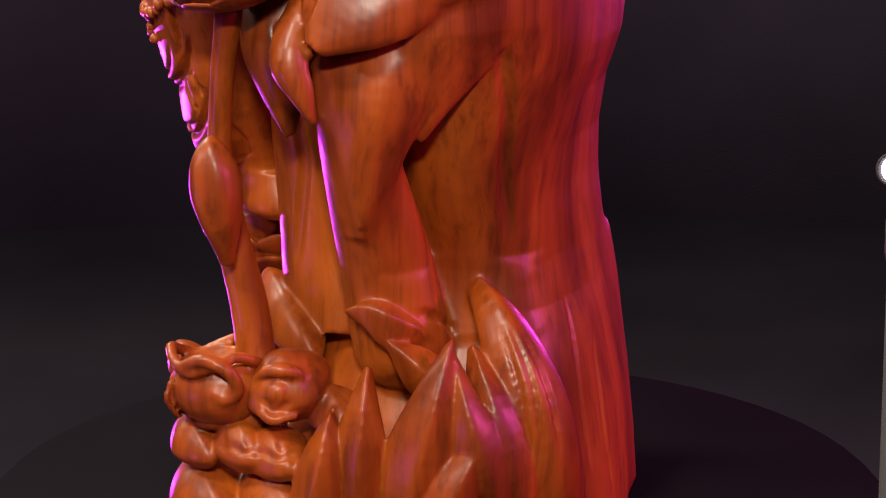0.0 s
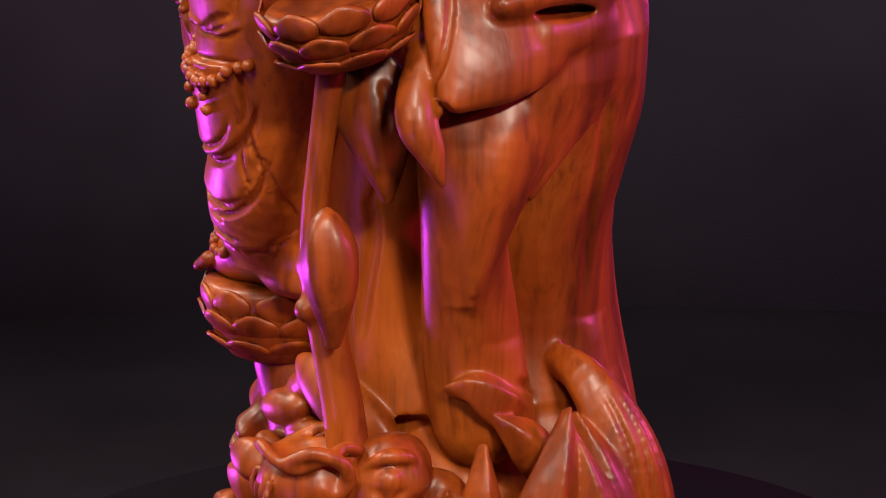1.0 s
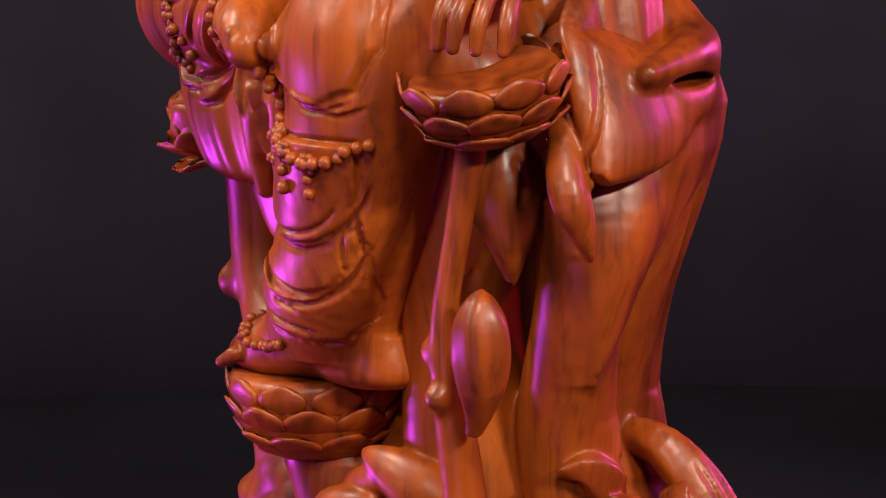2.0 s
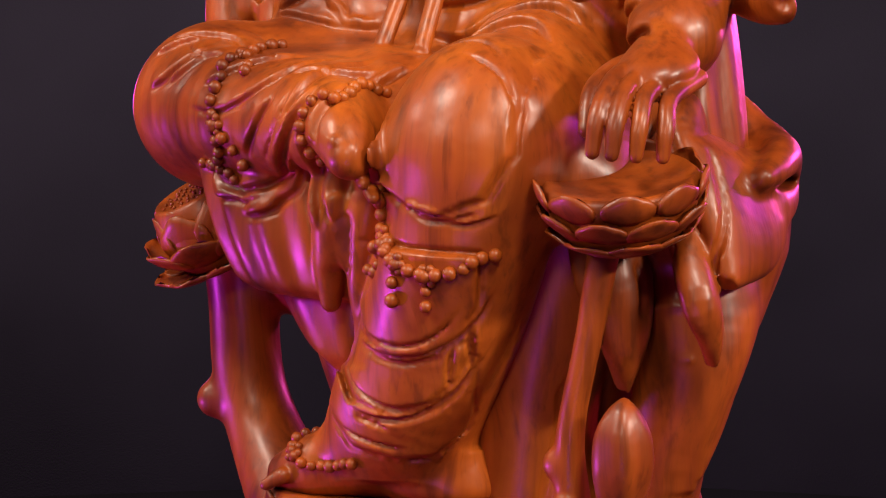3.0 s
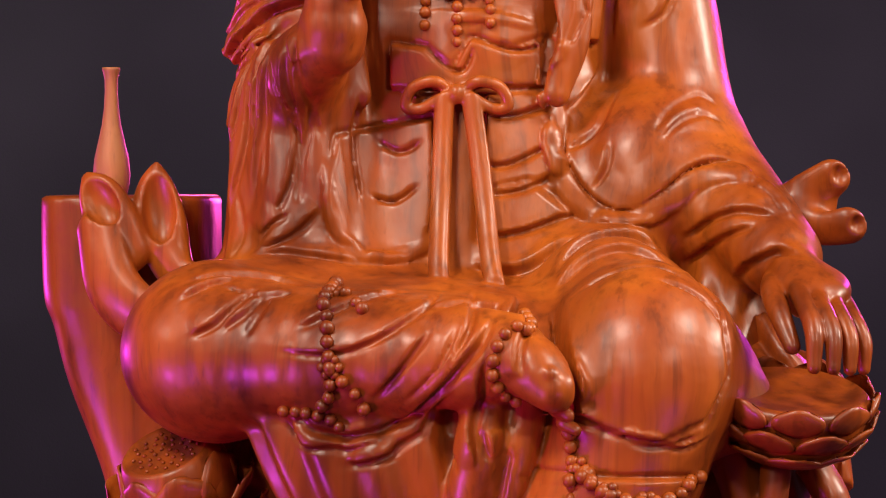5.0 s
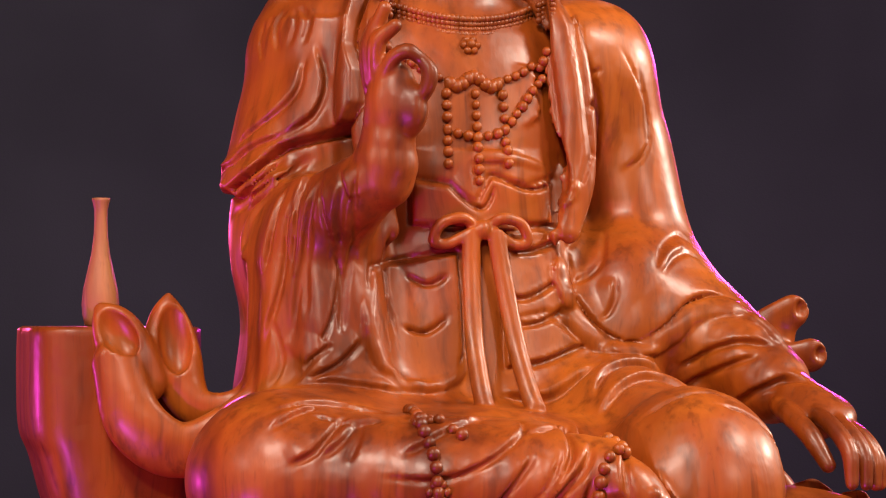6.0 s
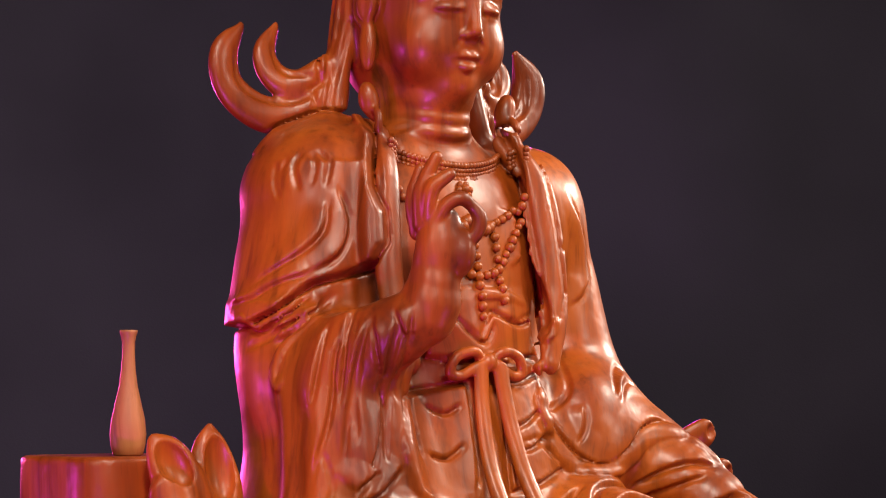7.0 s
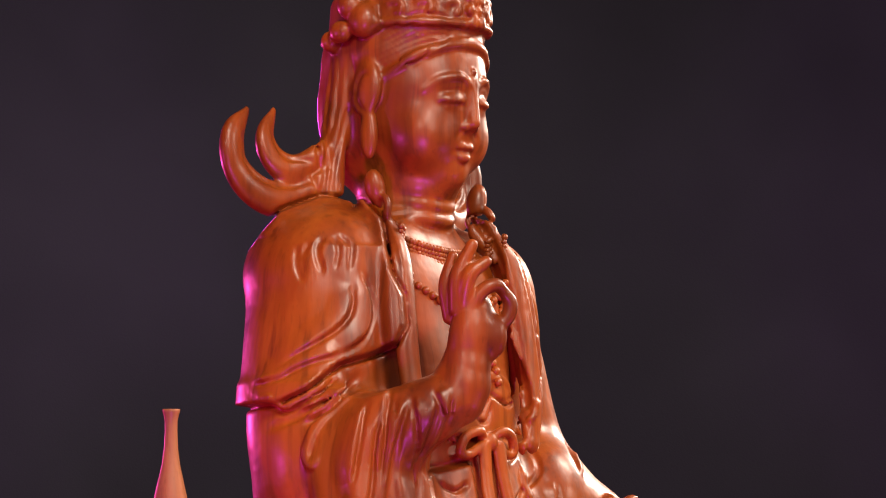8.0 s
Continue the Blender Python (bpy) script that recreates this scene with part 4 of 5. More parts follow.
    c.fold([(0.066, -0.036, 0.636), (0.077, -0.043, 0.609), (0.094, -0.051, 0.589), (0.114, -0.056, 0.583), (0.133, -0.058, 0.594), (0.153, -0.053, 0.610), (0.173, -0.050, 0.615), (0.192, -0.053, 0.611)], .004)
    c.fold([(0.149, -0.046, 0.564), (0.167, -0.062, 0.577), (0.188, -0.076, 0.583), (0.207, -0.082, 0.580)], .0042)
    c.fold([(0.151, -0.033, 0.548), (0.172, -0.065, 0.564), (0.196, -0.085, 0.573)], .0036)
    c.fold([(0.184, -0.060, 0.539), (0.197, -0.094, 0.553), (0.210, -0.098, 0.557), (0.223, -0.113, 0.554)], .0044)
    c.groove([(0.132, -0.050, 0.635), (0.143, -0.035, 0.651), (0.161, -0.017, 0.659), (0.173, -0.015, 0.653)], .0022)
    c.groove([(0.136, -0.052, 0.630), (0.149, -0.040, 0.641), (0.165, -0.028, 0.646), (0.175, -0.025, 0.642)], .0022)
    c.ridge([(0.134, -0.051, 0.632), (0.146, -0.039, 0.646), (0.163, -0.022, 0.652)], .0022)
    c.fold([(0.071, -0.029, 0.649), (0.084, -0.014, 0.663), (0.094, 0.004, 0.681)], .004)
    c.groove([(0.074, -0.038, 0.622), (0.095, -0.037, 0.639), (0.107, -0.012, 0.663)], .003)
    c.fold([(0.086, -0.049, 0.590), (0.098, -0.052, 0.609), (0.101, -0.048, 0.628)], .003)
    c.fold([(-0.161, -0.168, 0.506), (-0.142, -0.167, 0.516), (-0.123, -0.154, 0.532)], .0035)
    c.groove([(-0.124, -0.175, 0.507), (-0.116, -0.169, 0.521), (-0.112, -0.157, 0.531)], .003)
    # cape over the shoulder: one broad layer with a crisp hem, and carved feather strokes
    c.panel(-51.3, [(-0.053, 0.849), (-0.039, 0.832), (-0.031, 0.789), (-0.022, 0.771), (-0.02, 0.748), (-0.027, 0.735), (-0.048, 0.725), (-0.07, 0.718), (-0.093, 0.699), (-0.116, 0.689), (-0.172, 0.685), (-0.174, 0.737), (-0.164, 0.789), (-0.117, 0.839), (-0.087, 0.852)], .0055, -.06, .19)


def cape_lines(c):
    # feather strokes and soft folds on the cape
    c.groove([(-0.143, 0.019, 0.81), (-0.142, 0.017, 0.793), (-0.138, 0.013, 0.78)], 0.0028)
    c.groove([(-0.136, 0.01, 0.814), (-0.139, 0.014, 0.799), (-0.138, 0.012, 0.784)], 0.0022)
    c.groove([(-0.13, 0.002, 0.819), (-0.132, 0.005, 0.804), (-0.129, 0.001, 0.786)], 0.003)
    c.groove([(-0.122, -0.008, 0.823), (-0.115, -0.016, 0.81), (-0.117, -0.014, 0.789)], 0.0028)
    c.groove([(-0.124, -0.005, 0.821), (-0.122, -0.008, 0.806), (-0.123, -0.006, 0.789)], 0.002)
    c.fold([(-0.116, -0.015, 0.78), (-0.119, -0.012, 0.754), (-0.13, 0.002, 0.733), (-0.148, 0.025, 0.711)], 0.003)
    c.fold([(-0.111, -0.022, 0.789), (-0.106, -0.028, 0.763), (-0.111, -0.022, 0.741), (-0.124, -0.005, 0.722)], 0.0035)
    c.fold([(-0.159, 0.038, 0.699), (-0.148, 0.025, 0.699), (-0.132, 0.005, 0.714), (-0.122, -0.008, 0.726)], 0.003)


def cloth_bands(c):
    # hemmed bands and ribbons
    c.lay([(-0.080, -0.059, 0.632), (-0.083, -0.070, 0.597), (-0.077, -0.072, 0.570), (-0.061, -0.072, 0.553), (-0.042, -0.070, 0.552), (-0.023, -0.067, 0.560), (-0.017, -0.065, 0.575)], .0035)
    c.lay([(-0.129, -0.070, 0.565), (-0.112, -0.074, 0.582)], .003)
    c.lay([(0.058, -0.176, 0.459), (0.104, -0.202, 0.452), (0.133, -0.201, 0.449), (0.153, -0.192, 0.453)], .0026)
    c.lay([(-0.045, -0.041, 0.665), (-0.022, -0.047, 0.664), (0.025, -0.047, 0.665), (0.067, -0.027, 0.666)], .0026)
    c.lay([(0.065, -0.029, 0.671), (0.064, -0.048, 0.685), (0.071, -0.048, 0.695), (0.068, -0.050, 0.683), (0.061, -0.049, 0.672)], .003)
    c.lay([(0.034, -0.174, 0.286), (0.063, -0.167, 0.280), (0.084, -0.152, 0.283), (0.098, -0.140, 0.298)], .0028)
    c.lay([(-0.161, 0.045, 0.698), (-0.162, 0.013, 0.685), (-0.148, -0.009, 0.698), (-0.131, -0.017, 0.713)], .0028)
    c.lay([(0.060, -0.037, 0.643), (0.063, -0.042, 0.620), (0.074, -0.047, 0.596), (0.094, -0.051, 0.579), (0.118, -0.056, 0.578), (0.139, -0.057, 0.587), (0.157, -0.055, 0.601), (0.178, -0.056, 0.607), (0.195, -0.061, 0.604)], .0085)
    c.lay([(0.195, -0.061, 0.604), (0.209, -0.067, 0.593), (0.218, -0.079, 0.580)], .0065)


def throne_folds(c):
    # folds of the drapery and cracks of the root
    c.groove([(.232, -.062, .486), (.242, -.066, .451), (.250, -.072, .405)], .003)
    c.groove([(.222, -.104, .427), (.211, -.099, .399), (.213, -.101, .378)], .004)
    c.groove([(.152, -.103, .326), (.153, -.095, .299), (.141, -.100, .257), (.132, -.103, .223)], .005)
    c.groove([(.212, .060, .39), (.196, .066, .35), (.180, .066, .30), (.165, .070, .24)], .006)
    c.groove([(.176, -.014, .199), (.150, .004, .170)], .004)
    c.groove([(.120, .13, .20), (.130, .135, .12), (.130, .14, .06)], .003)
    c.groove([(.09, .15, .16), (.095, .155, .09), (.09, .16, .03)], .003)


def part(name, me, mat, parent, label=""):
    ob = new(name, me)
    if not me.materials:
        me.materials.append(mat)
    ob.parent = parent
    return tagged(ob, label) if label else ob


def bm_mesh(name, bm, smooth=True):
    me = bpy.data.meshes.new(name)
    bm.to_mesh(me)
    bm.free()
    if smooth:
        me.polygons.foreach_set("use_smooth", np.ones(len(me.polygons), bool))
    return me


VOX = .0017
figure = carve_figure(VOX)
fig_beads = figure_beads(figure)
V, Q = figure.skin()
V, Q, T = fig_beads.merge(V, Q)
statue = new("seated_statue", mesh_of("seated_statue", V, Q, T))
statue.data.materials.append(WOOD)
tagged(statue, "polished reddish-brown wooden statue in carved robes seated on a root throne", "statue")


def carve_trunk(h):
    c = Carving((-.25, -.22, 0), (.29, .19, .56), h)
    # base of the root, spread over the table
    c.loft([(0, .01, .0, .175, .168), (.03, .01, .0, .175, .168), (.08, .015, .005, .168, .158), (.13, .02, .015, .150, .145), (.18, .03, .03, .12, .130), (.22, .04, .04, .10, .12)], k=.02, wob=(7, .025, .4, 9))
    # back wall and the broad mass under the +x side
    c.loft([(.05, .03, .04, .10, .125), (.22, .04, .04, .10, .110), (.29, .05, .044, .11, .105), (.36, .055, .050, .125, .112), (.44, .06, .055, .14, .112), (.50, .05, .045, .13, .095)], k=.02)
    c.loft([(.18, .085, .045, .062, .066), (.22, .085, .046, .058, .066), (.29, .108, .040, .062, .075), (.36, .128, .036, .070, .082), (.42, .142, .032, .078, .084), (.455, .145, .024, .080, .076), (.48, .12, .01, .06, .06)], k=.02)
    # buttress that runs from the base up the back
    c.tube([(.07, .125, .02), (.06, .120, .14), (.055, .112, .22), (.07, .105, .30)], [.048, .042, .034, .026], k=.02)
    # hollow behind the stem
    c.loft([(.17, .10, -.06, .045, .05), (.25, .100, -.068, .038, .045), (.35, .112, -.072, .042, .045), (.46, .13, -.06, .06, .05)], k=.015)
    # seat under the figure
    c.ell((.02, -.02, .47), (.16, .12, .05), k=.02)
    # drapery that falls over the side, in overlapping points
    c.loft([(.395, .188, -.020, .030, .050), (.44, .206, -.034, .034, .062), (.47, .20, -.03, .034, .06), (.495, .19, -.02, .025, .04)], k=.02)
    c.leaf([(.208, .000, .50), (.228, -.022, .460), (.245, -.050, .428), (.254, -.076, .396)], .066, .017, (1, -.1, .25), k=.002, keel=2.0)
    c.leaf([(.190, .050, .47), (.216, .036, .41), (.221, .016, .36), (.212, -.006, .309)], .056, .022, (1, .35, .1), k=.002, keel=1.8)
    c.leaf([(.205, -.015, .43), (.224, -.024, .36), (.221, -.034, .31), (.208, -.045, .260)], .042, .022, (1, -.1, .1), k=.002, keel=1.8)
    c.leaf([(.215, -.070, .445), (.244, -.090, .398), (.248, -.082, .370), (.243, -.072, .345)], .015, .012, (1, -.2, 0), k=.0015, keel=1.7)
    c.tube([(.205, -.055, .40), (.205, -.052, .365), (.195, -.045, .31), (.165, -.03, .23), (.158, -.02, .17)], [.018, .026, .028, .034, .036], k=.008)
    c.leaf([(.160, -.085, .47), (.188, -.104, .41), (.196, -.100, .365), (.190, -.094, .325)], .030, .018, (1, -.4, 0), k=.003, keel=1.6)
    # the outline of the back and the flank, sawn from five sides
    c.saw(87, [(0, .178), (.07, .174), (.15, .166), (.195, .163), (.234, .156), (.256, .146), (.31, .143), (.335, .148), (.372, .158), (.41, .164), (.5, .165)])
    c.saw(78, [(0, .16), (.108, .154), (.156, .147), (.207, .138), (.263, .131), (.305, .129), (.342, .133), (.38, .147), (.43, .152), (.5, .155)])
    c.saw(68.5, [(0, .17), (.118, .151), (.152, .145), (.194, .138), (.236, .132), (.273, .129), (.306, .132), (.335, .142), (.367, .153), (.45, .154), (.5, .154)])
    c.saw(58.6, [(0, .20), (.10, .19), (.155, .160), (.188, .143), (.221, .137), (.262, .138), (.299, .144), (.339, .156), (.391, .170), (.434, .177), (.466, .164), (.5, .15)])
    c.saw(33.7, [(0, .25), (.12, .24), (.19, .19), (.23, .158), (.28, .168), (.32, .178), (.376, .198), (.408, .211), (.435, .215), (.468, .20), (.49, .16)])
    # knob with a hollow, its lip curling over
    c.tube([(.17, .040, .482), (.195, .040, .470), (.218, .030, .462)], [.030, .024, .018], k=.010)
    c.tube([(.205, .044, .474), (.230, .020, .472), (.246, -.010, .468), (.254, -.034, .464)], [.014, .014, .011, .007], k=.010)
    c.tube([(.205, .046, .446), (.226, .026, .444), (.240, .000, .444)], [.014, .012, .008], k=.010)
    c.ell((.238, .012, .457), (.016, .028, .0045), k=.003, turn=(0, 6, 38), cut=True)
    # crack down the hollow
    c.tube([(.170, -.070, .31), (.172, -.074, .27), (.175, -.080, .22), (.180, -.082, .18)], [.003, .007, .006, .003], k=.004, cut=True)
    # waves round the foot: bent blades with keels and sharp rims
    c.leaf([(.175, .092, .02), (.196, .085, .09), (.196, .070, .150), (.172, .048, .195), (.128, .026, .205)], .032, .024, (.9, .45, .2), k=.002, keel=1.5)
    c.leaf([(.190, .070, .03), (.214, .058, .09), (.212, .045, .14), (.188, .030, .18)], .030, .022, (1, .2, .2), k=.0015)
    c.leaf([(.196, -.012, .02), (.226, -.008, .08), (.234, .006, .14), (.220, .020, .192)], .032, .022, (1, 0, .15), k=.0015)
    c.leaf([(.200, .058, .03), (.228, .044, .09), (.234, .030, .135), (.216, .018, .182)], .024, .020, (1, .15, .1), k=.0015)
    c.leaf([(.212, -.005, .02), (.238, .012, .065), (.240, .030, .100), (.226, .046, .128)], .022, .018, (1, .1, .2), k=.0015)
    c.leaf([(.198, -.050, .02), (.222, -.048, .08), (.230, -.045, .13), (.218, -.040, .174)], .024, .022, (1, 0, .1), k=.0015)
    c.leaf([(.170, -.005, .170), (.190, -.022, .188), (.196, -.040, .200), (.186, -.058, .196)], .020, .018, (.8, 0, .6), k=.0015)
    c.leaf([(.198, .012, .140), (.206, -.008, .165), (.200, -.030, .182)], .018, .016, (1, 0, .4), k=.0015)
    c.leaf([(.208, -.082, .02), (.226, -.078, .07), (.232, -.072, .11), (.222, -.066, .138)], .022, .022, (1, -.1, .2), k=.0015)
    for p, r, turn in (((.200, -.100, .148), (.026, .030, .026), (0, 0, 10)), ((.200, -.066, .128), (.026, .018, .018), (0, 0, 0)),
                       ((.205, -.108, .098), (.026, .020, .019), (8, 0, 0)), ((.196, -.135, .102), (.026, .018, .020), (-6, 0, 0)), ((.190, -.112, .066), (.036, .024, .018), (0, 0, 0)),
                       ((.182, -.160, .128), (.026, .017, .017), (10, 0, 0)), ((.176, -.170, .098), (.028, .018, .018), (0, 0, 0)), ((.150, -.178, .150), (.024, .014, .015), (0, 0, 0)),
                       ((.170, -.164, .055), (.038, .026, .024), (0, 0, 0)), ((.19, -.10, .03), (.04, .05, .03), (0, 0, 0)), ((.20, .0, .02), (.03, .06, .03), (0, 0, 0)),
                       ((.11, -.105, .175), (.05, .02, .022), (0, 12, 0))):
        c.ell(p, [q * 1.16 for q in r], k=.0025, turn=(turn[0] + 20, turn[1] + 12, turn[2] + 25), power=1.55)
    # eye and brow of the stone carp
    c.ell((.222, -.106, .150), (.008, .010, .009), k=.0015)
    c.tube([(.216, -.122, .158), (.224, -.110, .166), (.222, -.094, .164), (.214, -.084, .154)], [.002, .005, .005, .002], k=.002)
    c.tube([(.214, -.124, .138), (.225, -.110, .131), (.224, -.094, .132)], [.003, .006, .003], k=.002)
    # stem under the foot's lotus, and the crags that crowd round it
    c.tube([(.03, -.085, .06), (.015, -.10, .12), (-.005, -.11, .18)], [.05, .036, .034], k=.012)
    crag = random.Random(4)
    for q in range(52):
        a = radians(crag.uniform(-95, 62))
        z = .012 + .125 * crag.random() ** 1.2
        rr = (.168 - .22 * max(0, z - .05)) * crag.uniform(.86, 1.02)
        big = crag.uniform(.016, .034)
        c.ell((rr * math.sin(a) + .01, -rr * math.cos(a), z), (big * crag.uniform(.8, 1.5), big * crag.uniform(.7, 1.2), big * crag.uniform(.6, 1.1)), k=.0025, turn=(crag.uniform(-40, 40), crag.uniform(-40, 40), crag.uniform(0, 180)), power=1.5)
    for p, r, turn in (((.055, -.135, .160), (.030, .014, .014), (0, -10, 15)), ((.075, -.125, .145), (.028, .013, .012), (0, -6, 10)), ((.07, -.12, .178), (.032, .014, .013), (0, -14, 10))):
        c.ell(p, r, k=.003, turn=turn)
    # leg of the root on the -x side, leaving a gap beside the shin
    c.tube([(-.177, -.068, .40), (-.177, -.064, .35), (-.174, -.062, .29), (-.152, -.064, .245), (-.10, -.08, .19), (-.06, -.08, .13)], [.030, .026, .026, .028, .036, .05], k=.015)
    c.ell((-.192, -.078, .272), (.014, .014, .014), k=.01)
    c.loft([(.325, -.085, -.015, .050, .040), (.35, -.10, -.025, .070, .050), (.40, -.10, -.035, .080, .058), (.45, -.08, -.03, .09, .07)], k=.02, wob=(5, .03, 1, 14))
    c.tube([(-.20, .05, .42), (-.185, .06, .33), (-.14, .06, .24), (-.08, .05, .15)], [.04, .036, .04, .06], k=.02)
    c.begin()
    # eye and mouth lines of the stone carp, shell lines
    c.groove([(.226, -.122, .146), (.232, -.108, .138), (.228, -.094, .144)], .003)
    c.groove([(.222, -.128, .124), (.226, -.110, .119), (.224, -.092, .124)], .0035)
    for y, z in ((-.108, .098), (-.135, .102), (-.165, .105)):
        c.groove([(.225, y - .016, z + .010), (.231, y, z + .004), (.228, y + .016, z + .008)], .003)
        c.groove([(.228, y + .004, z + .020), (.232, y + .006, z + .006)], .0022)
    for d in (-.006, 0, .006):
        c.groove([(.196, .060 + d, .19), (.206, .074 + d, .15), (.208, .084 + d, .10)], .0022)
    throne_folds(c)
    c.finish()
    return c


trunk_field = carve_trunk(.0020)
V, Q = trunk_field.skin()
throne = tagged(new("root_throne"), "carved tree-root throne of reddish wood with lotus flowers and rocks", "throne")
trunk = part("trunk", mesh_of("trunk", V, Q), WOOD_DARK, throne)


def petal_mesh(w, h, cup, flare):
    """A cupped leaf of wood, 3 mm thick, its base at the origin, standing along z and bulging towards -y."""
    nu, nv, V, Q = 9, 8, [], []
    for side in (0, 1):
        for j in range(nv):
            t = j / (nv - 1)
            half = w * max(.05, math.sqrt(max(0, 1 - ((t - .52) / .60) ** 2)) * (1 - max(0, t - .8) * 1.2))
            for i in range(nu):
                s = -1 + 2 * i / (nu - 1)
                tip = h * t * (1 - .14 * s * s * t)
                y = -flare * t * t + cup * s * s - cup * 1.2 * math.sin(math.pi * t * .8)
                V.append((half * s, y + side * .0032 * (1 - .5 * t), tip))
    for side in (0, 1):
        o = side * nu * nv
        for j in range(nv - 1):
            for i in range(nu - 1):
                a = o + j * nu + i
                q = (a, a + 1, a + nu + 1, a + nu)
                Q.append(q if side == 0 else q[::-1])
    rim = [i for i in range(nu)] + [j * nu + nu - 1 for j in range(1, nv)] + [(nv - 1) * nu + i for i in range(nu - 2, -1, -1)] + [j * nu for j in range(nv - 2, 0, -1)]
    o = nu * nv
    for a, b in zip(rim, rim[1:] + rim[:1]):
        Q.append((b, a, a + o, b + o))
    return mesh_of("petal", np.array(V), np.array(Q))


def lathe(name, profile, segs=28):
    """A turned body; profile: rows of radius and height."""
    V, Q = [], []
    for r, z in profile:
        for j in range(segs):
            a = 2 * math.pi * j / segs
            V.append((r * math.cos(a), r * math.sin(a), z))
    for i in range(len(profile) - 1):
        for j in range(segs):
            Q.append((i * segs + j, i * segs + (j + 1) % segs, (i + 1) * segs + (j + 1) % segs, (i + 1) * segs + j))
    V += [(0, 0, profile[0][1]), (0, 0, profile[-1][1])]
    T = [(len(V) - 2, (j + 1) % segs, j) for j in range(segs)] + [(len(V) - 1, (len(profile) - 1) * segs + j, (len(profile) - 1) * segs + (j + 1) % segs) for j in range(segs)]
    return mesh_of(name, np.array(V), np.array(Q), np.array(T))


def lotus(place, radius, height, rows, label, bowl):
    flower = part("lotus_flower", lathe("lotus_flower", bowl), WOOD_DARK, throne, label)
    flower.matrix_local = place
    for count, r0, z0, w, h, lean, flare, turn in rows:
        me = petal_mesh(w, h, w * .14, flare)
        for i in range(count):
            a = 360 * (i + turn) / count
            ob = part("petal", me, WOOD_DARK, flower)
            ob.matrix_local = pose(0, 0, 0, 0, 0, a + random.uniform(-2, 2)) @ pose(0, -r0, z0, lean + random.uniform(-2, 2), 0, 0)
    return flower


R1 = .060
# the lotus that the foot rests on
lotus(pose(-.012, -.116, .186), R1, .06, ((9, .034, -.002, .019, .034, 50, .001, 0), (10, .050, .014, .019, .030, 30, .001, .5), (10, .0595, .032, .018, .024, 10, .000, 0)), "lotus pedestal with three rows of petals",
      [(.030, -.006), (.044, .0), (.056, .018), (.062, .038), (.063, .050), (.060, .056), (.045, .055), (.02, .054)])
# the lotus under the resting hand
lotus(pose(.214, -.124, .430, 14, 4, 0) @ Matrix.Diagonal((.90, .90, .74, 1)), R1, .07, ((8, .026, -.002, .020, .034, 52, .001, 0), (9, .043, .014, .0185, .032, 30, .001, .5), (9, .0525, .036, .0185, .028, 12, -.001, 0)), "open lotus flower under the resting palm",
      [(.014, -.006), (.034, .0), (.047, .018), (.053, .040), (.054, .052), (.050, .057), (.042, .053), (.02, .050)])
# the seed pod lotus under the bent knee
pod = lotus(pose(-.174, -.084, .384, 26, -16, 0) @ Matrix.Diagonal((.88, .88, .92, 1)), R1, .07, ((8, .030, -.006, .026, .036, 66, .002, 0), (8, .034, .002, .026, .040, 40, .001, .5), (7, .037, .008, .025, .044, 4, -.004, .2)), "lotus with a round seed pod under the bent knee",
            [(.016, -.008), (.036, 0), (.043, .014), (.043, .030), (.039, .044), (.036, .053), (.033, .056), (.030, .054), (.01, .054)])
seed_me = lathe("seed", [(.0010, -.001), (.0017, 0), (.0013, .0012)], 8)
for i in range(46):
    a, r = i * 2.39996, .028 * math.sqrt((i + .5) / 46)
    part("seed", seed_me, WOOD_DARK, pod).matrix_local = pose(r * math.cos(a), r * math.sin(a), .0545)

# stem of the hand's lotus, with its bud and the curled leaf at its foot
stem_c = Carving((.12, -.21, .09), (.28, -.08, .44), .0026)
stem_c.tube([(.205, -.135, .42), (.200, -.142, .37), (.190, -.146, .31), (.188, -.140, .26), (.184, -.128, .20), (.186, -.124, .15), (.190, -.128, .12)], [.010, .0085, .009, .012, .014, .0145, .014], k=.006)
stem_c.ell((.190, -.150, .262), (.010, .010, .009), k=.005)
stem_c.ell((.180, -.148, .290), (.008, .008, .010), k=.006)
V, Q = stem_c.skin()
stem = part("stem", mesh_of("stem", V, Q), WOOD_DARK, throne)
bud_c = Carving((.17, -.20, .24), (.28, -.09, .36), .0026)
bud_c.loft([(.240, .212, -.140, .005, .005), (.256, .220, -.141, .009, .009), (.275, .226, -.143, .015, .015), (.295, .229, -.145, .0185, .0185), (.315, .230, -.146, .017, .017), (.330, .231, -.147, .010, .010), (.338, .231, -.147, .002, .002)], k=.005, wob=(5, .05, 0, 30))
V, Q = bud_c.skin()
bud = part("lotus_bud", mesh_of("lotus_bud", V, Q), WOOD_DARK, throne, "closed lotus bud")
leaf_c = Carving((.10, -.23, .08), (.28, -.09, .20), .0026)
leaf_c.ell((.190, -.150, .146), (.034, .036, .030), k=.006)
leaf_c.ell((.194, -.156, .176), (.026, .028, .020), k=.003, cut=True)
leaf_c.tube([(.192 + .031 * math.cos(a), -.152 + .033 * math.sin(a), .168 + .006 * math.sin(3 * a)) for a in np.linspace(0, 2 * math.pi, 13)], .0042, k=.003, n=3)
leaf_c.tube([(.216, -.176, .166), (.226, -.158, .174), (.228, -.140, .166), (.224, -.134, .152), (.222, -.142, .143), (.222, -.152, .148)], [.004, .005, .005, .005, .004, .003], k=.003)
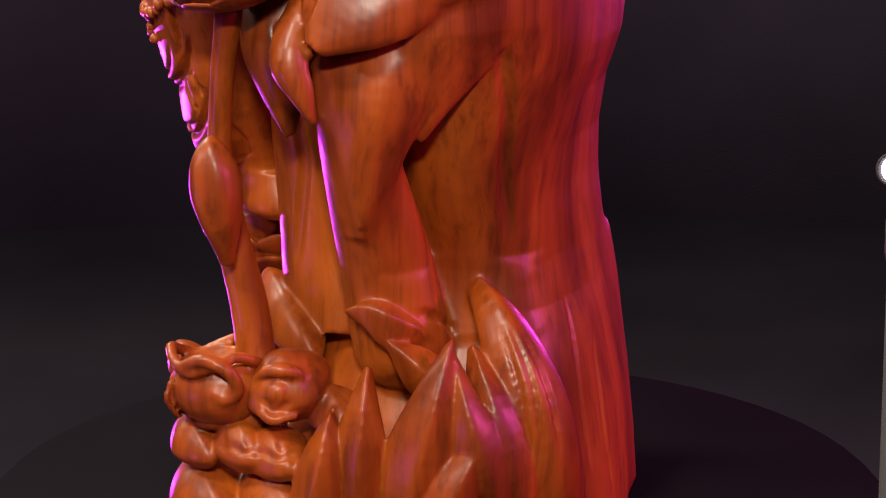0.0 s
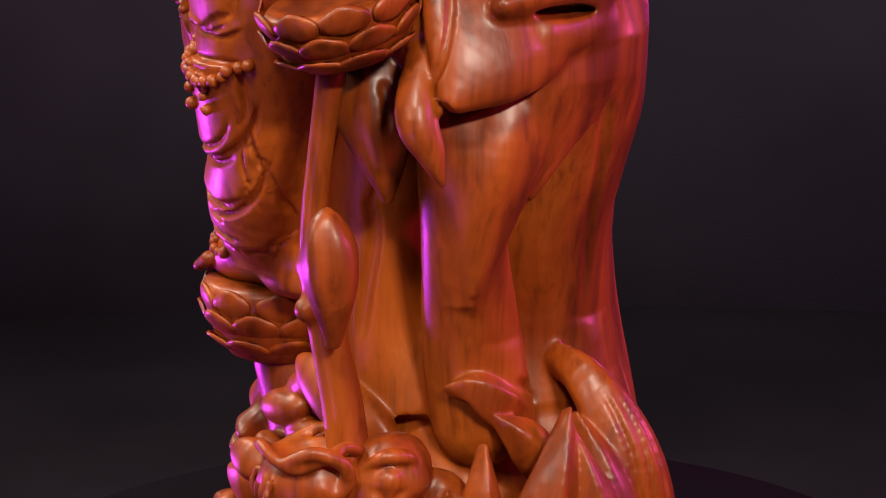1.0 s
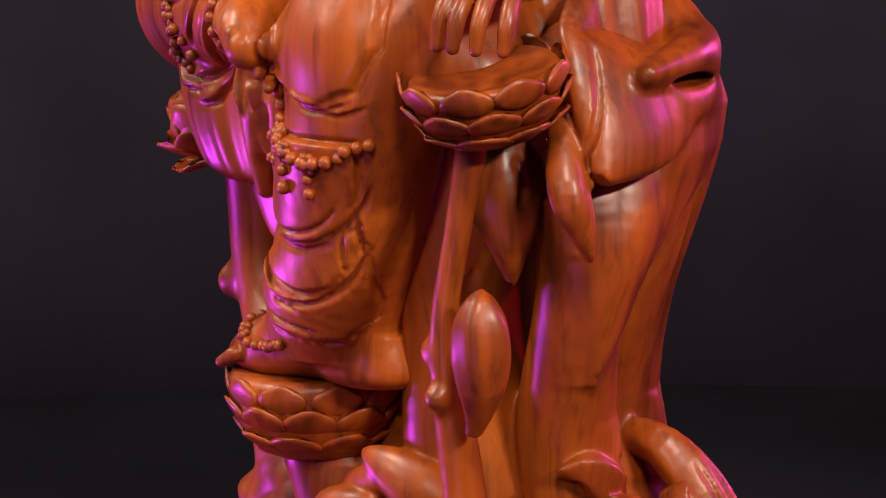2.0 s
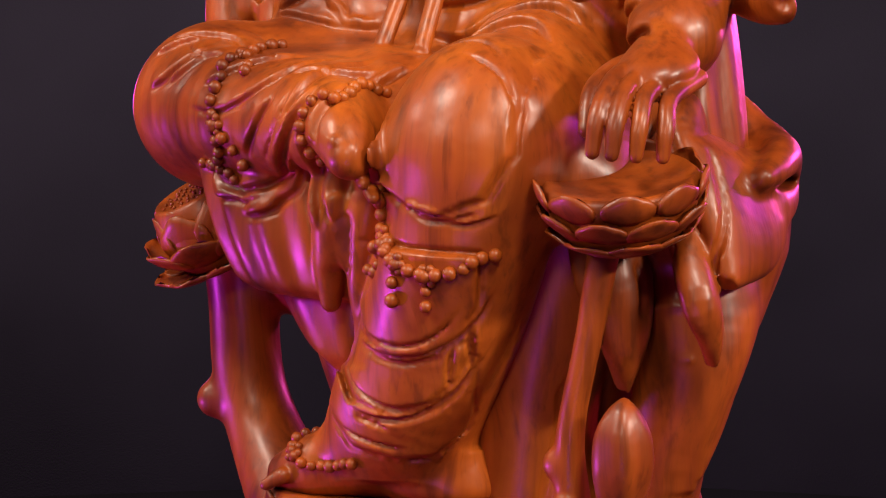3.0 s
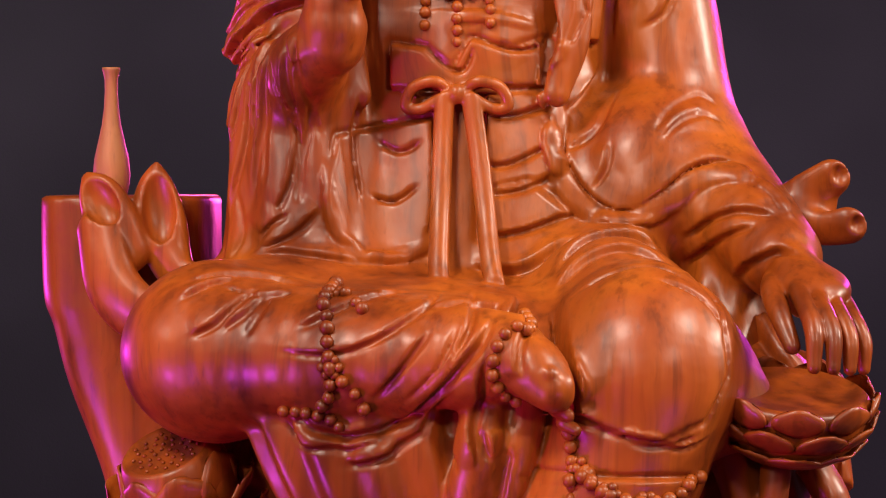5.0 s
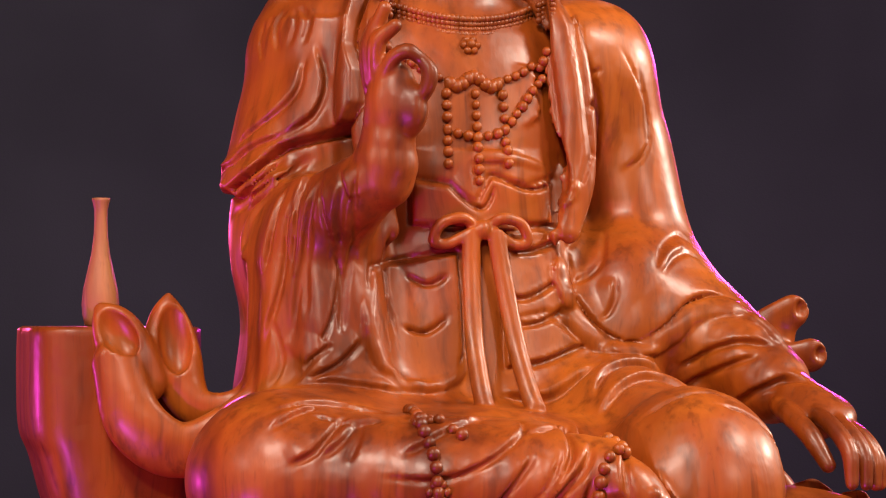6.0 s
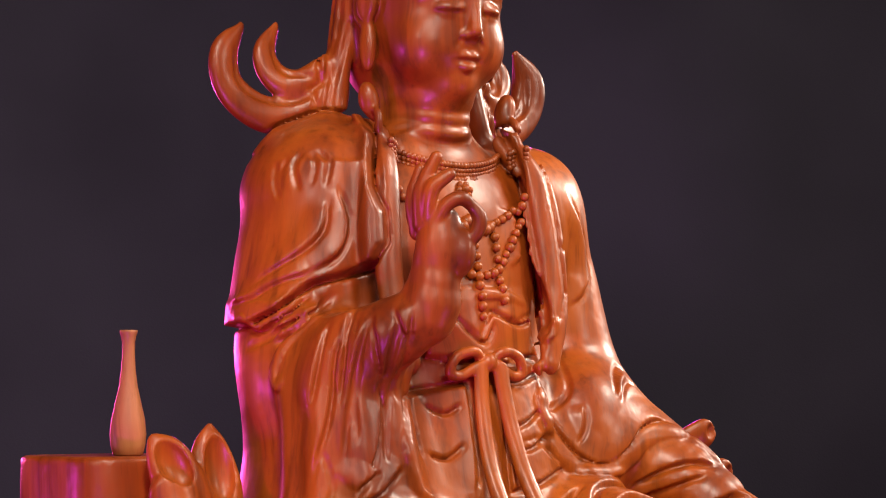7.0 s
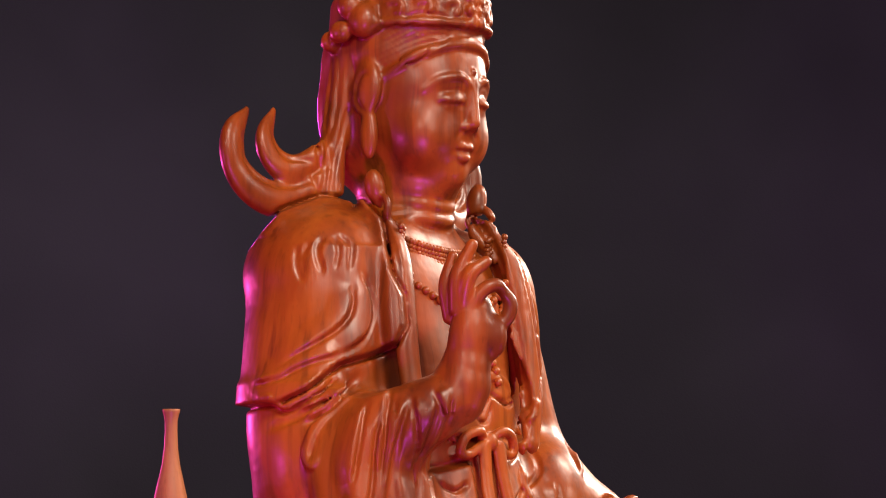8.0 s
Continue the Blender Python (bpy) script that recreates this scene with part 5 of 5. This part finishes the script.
for d in (-.018, -.006, .006, .018):
    leaf_c.tube([(.190 + d, -.184, .152), (.190 + d * 1.1, -.187, .140), (.188 + d * .7, -.180, .124)], .0024, k=.002)
V, Q = leaf_c.skin()
curled = part("curled_leaf", mesh_of("curled_leaf", V, Q), WOOD_DARK, throne, "curled lotus leaf")

# stump beside the seat, with the vase on it
stump_c = Carving((-.33, -.04, .34), (-.13, .19, .60), .0032)
stump_c.loft([(.36, -.212, .055, .036, .046), (.40, -.216, .058, .042, .050), (.46, -.230, .064, .052, .056), (.50, -.236, .068, .057, .060), (.52, -.239, .070, .061, .062), (.56, -.240, .071, .0615, .062), (.592, -.240, .071, .061, .061)], k=.003, power=4.0, wob=(4, .02, 1, 10))
V, Q = stump_c.skin()
stump = part("stump", mesh_of("stump", V, Q), WOOD, throne, "flat-topped side stump with straight grain")

vase = new("vase", lathe("vase", [(.009, 0), (.0110, .001), (.0126, .008), (.0132, .016), (.0122, .026), (.0095, .038), (.0068, .050), (.0052, .062), (.0046, .074), (.0047, .082), (.0058, .087), (.0064, .0885), (.0064, .0905), (.0050, .0905), (.0036, .084)]))
vase.data.materials.append(WOOD_PALE)
vase.location = (-.250, .042, .592)
tagged(vase, "slender pale wooden bottle vase standing on the stump", "vase")

# ---- setting ----
table = tagged(new("round_table"), "round table covered in plain black cloth", "table")
part("tabletop", lathe("tabletop", [(.357, -.03), (.365, -.02), (.365, -.006), (.359, 0), (.2, 0), (.05, 0)], 64), BLACK_CLOTH, table)
part("table_skirt", lathe("table_skirt", [(.347, -.75), (.352, -.4), (.356, -.03)], 64), BLACK_CLOTH, table)


def sheet(name, lo, hi, mat, label):
    bm = bmesh.new()
    bmesh.ops.create_cube(bm, size=1)
    for v in bm.verts:
        v.co = [l + (h - l) * (c + .5) for l, h, c in zip(lo, hi, v.co)]
    ob = new(name, bm_mesh(name, bm, False))
    ob.data.materials.append(mat)
    return tagged(ob, label, kind="structure")


sheet("floor", (-5, -5, -.80), (5, 5, -.75), FLOOR, "dark carpet floor of the hall")
sheet("ceiling", (-5, -5, 3.2), (5, 5, 3.3), CURTAIN, "dark hall ceiling")
# plain dark cloth hung all round, with a slack wave
V, Q = [], []
N, RC = 360, 4.2
for j, z in enumerate((-.75, 1.2, 3.2)):
    for i in range(N):
        a = 2 * math.pi * i / N
        r = RC + .012 * math.sin(17 * a) + .02 * math.sin(7 * a + 1)
        V.append((r * math.sin(a), -r * math.cos(a), z))
for j in range(2):
    for i in range(N):
        Q.append((j * N + i, j * N + (i + 1) % N, (j + 1) * N + (i + 1) % N, (j + 1) * N + i))
back = new("backdrop", mesh_of("backdrop", np.array(V), np.array(Q)))
back.data.materials.append(CURTAIN)
solid = back.modifiers.new("thick", "SOLIDIFY")
solid.thickness = .01
tagged(back, "dark grey cloth backdrop hung round the stage", kind="structure")


# ---- stage lamp on its stand behind the table ----
def stage_lamp(x, y, z, aim):
    lamp = tagged(new("stage_lamp"), "tiny black stage lamp on a stand, its lens glowing white", "stage lamp")
    lamp.location = (x, y, -.75)
    top = z + .75
    head = part("housing", lathe("housing", [(.004, -.022), (.006, -.020), (.007, -.008), (.007, .004), (.008, .005), (.008, .008), (.0068, .008), (.0064, .004)], 28), BLACK_METAL, lamp)
    turn = (Vector(aim) - Vector((x, y, z))).to_track_quat("Z", "Y").to_matrix().to_4x4()
    head.matrix_local = Matrix.Translation((0, 0, top)) @ turn
    part("lens", lathe("lens", [(.0062, .004), (.0060, .006), (.004, .008), (.001, .0085)], 28), LENS, head, "glowing white lens")
    part("pole", lathe("pole", [(.005, .02), (.005, .6), (.0035, .61), (.0035, top - .008)], 12), BLACK_METAL, lamp)
    part("clamp", lathe("clamp", [(.004, top - .045), (.005, top - .04), (.005, top - .025), (.004, top - .02)], 12), BLACK_METAL, lamp)
    part("base_plate", lathe("base_plate", [(.14, 0), (.145, .004), (.14, .012), (.03, .02), (.014, .03)], 32), BLACK_METAL, lamp)
    return lamp


stage_lamp(0.774, 0.2430, 0.430, (1.9, -.4, .62))
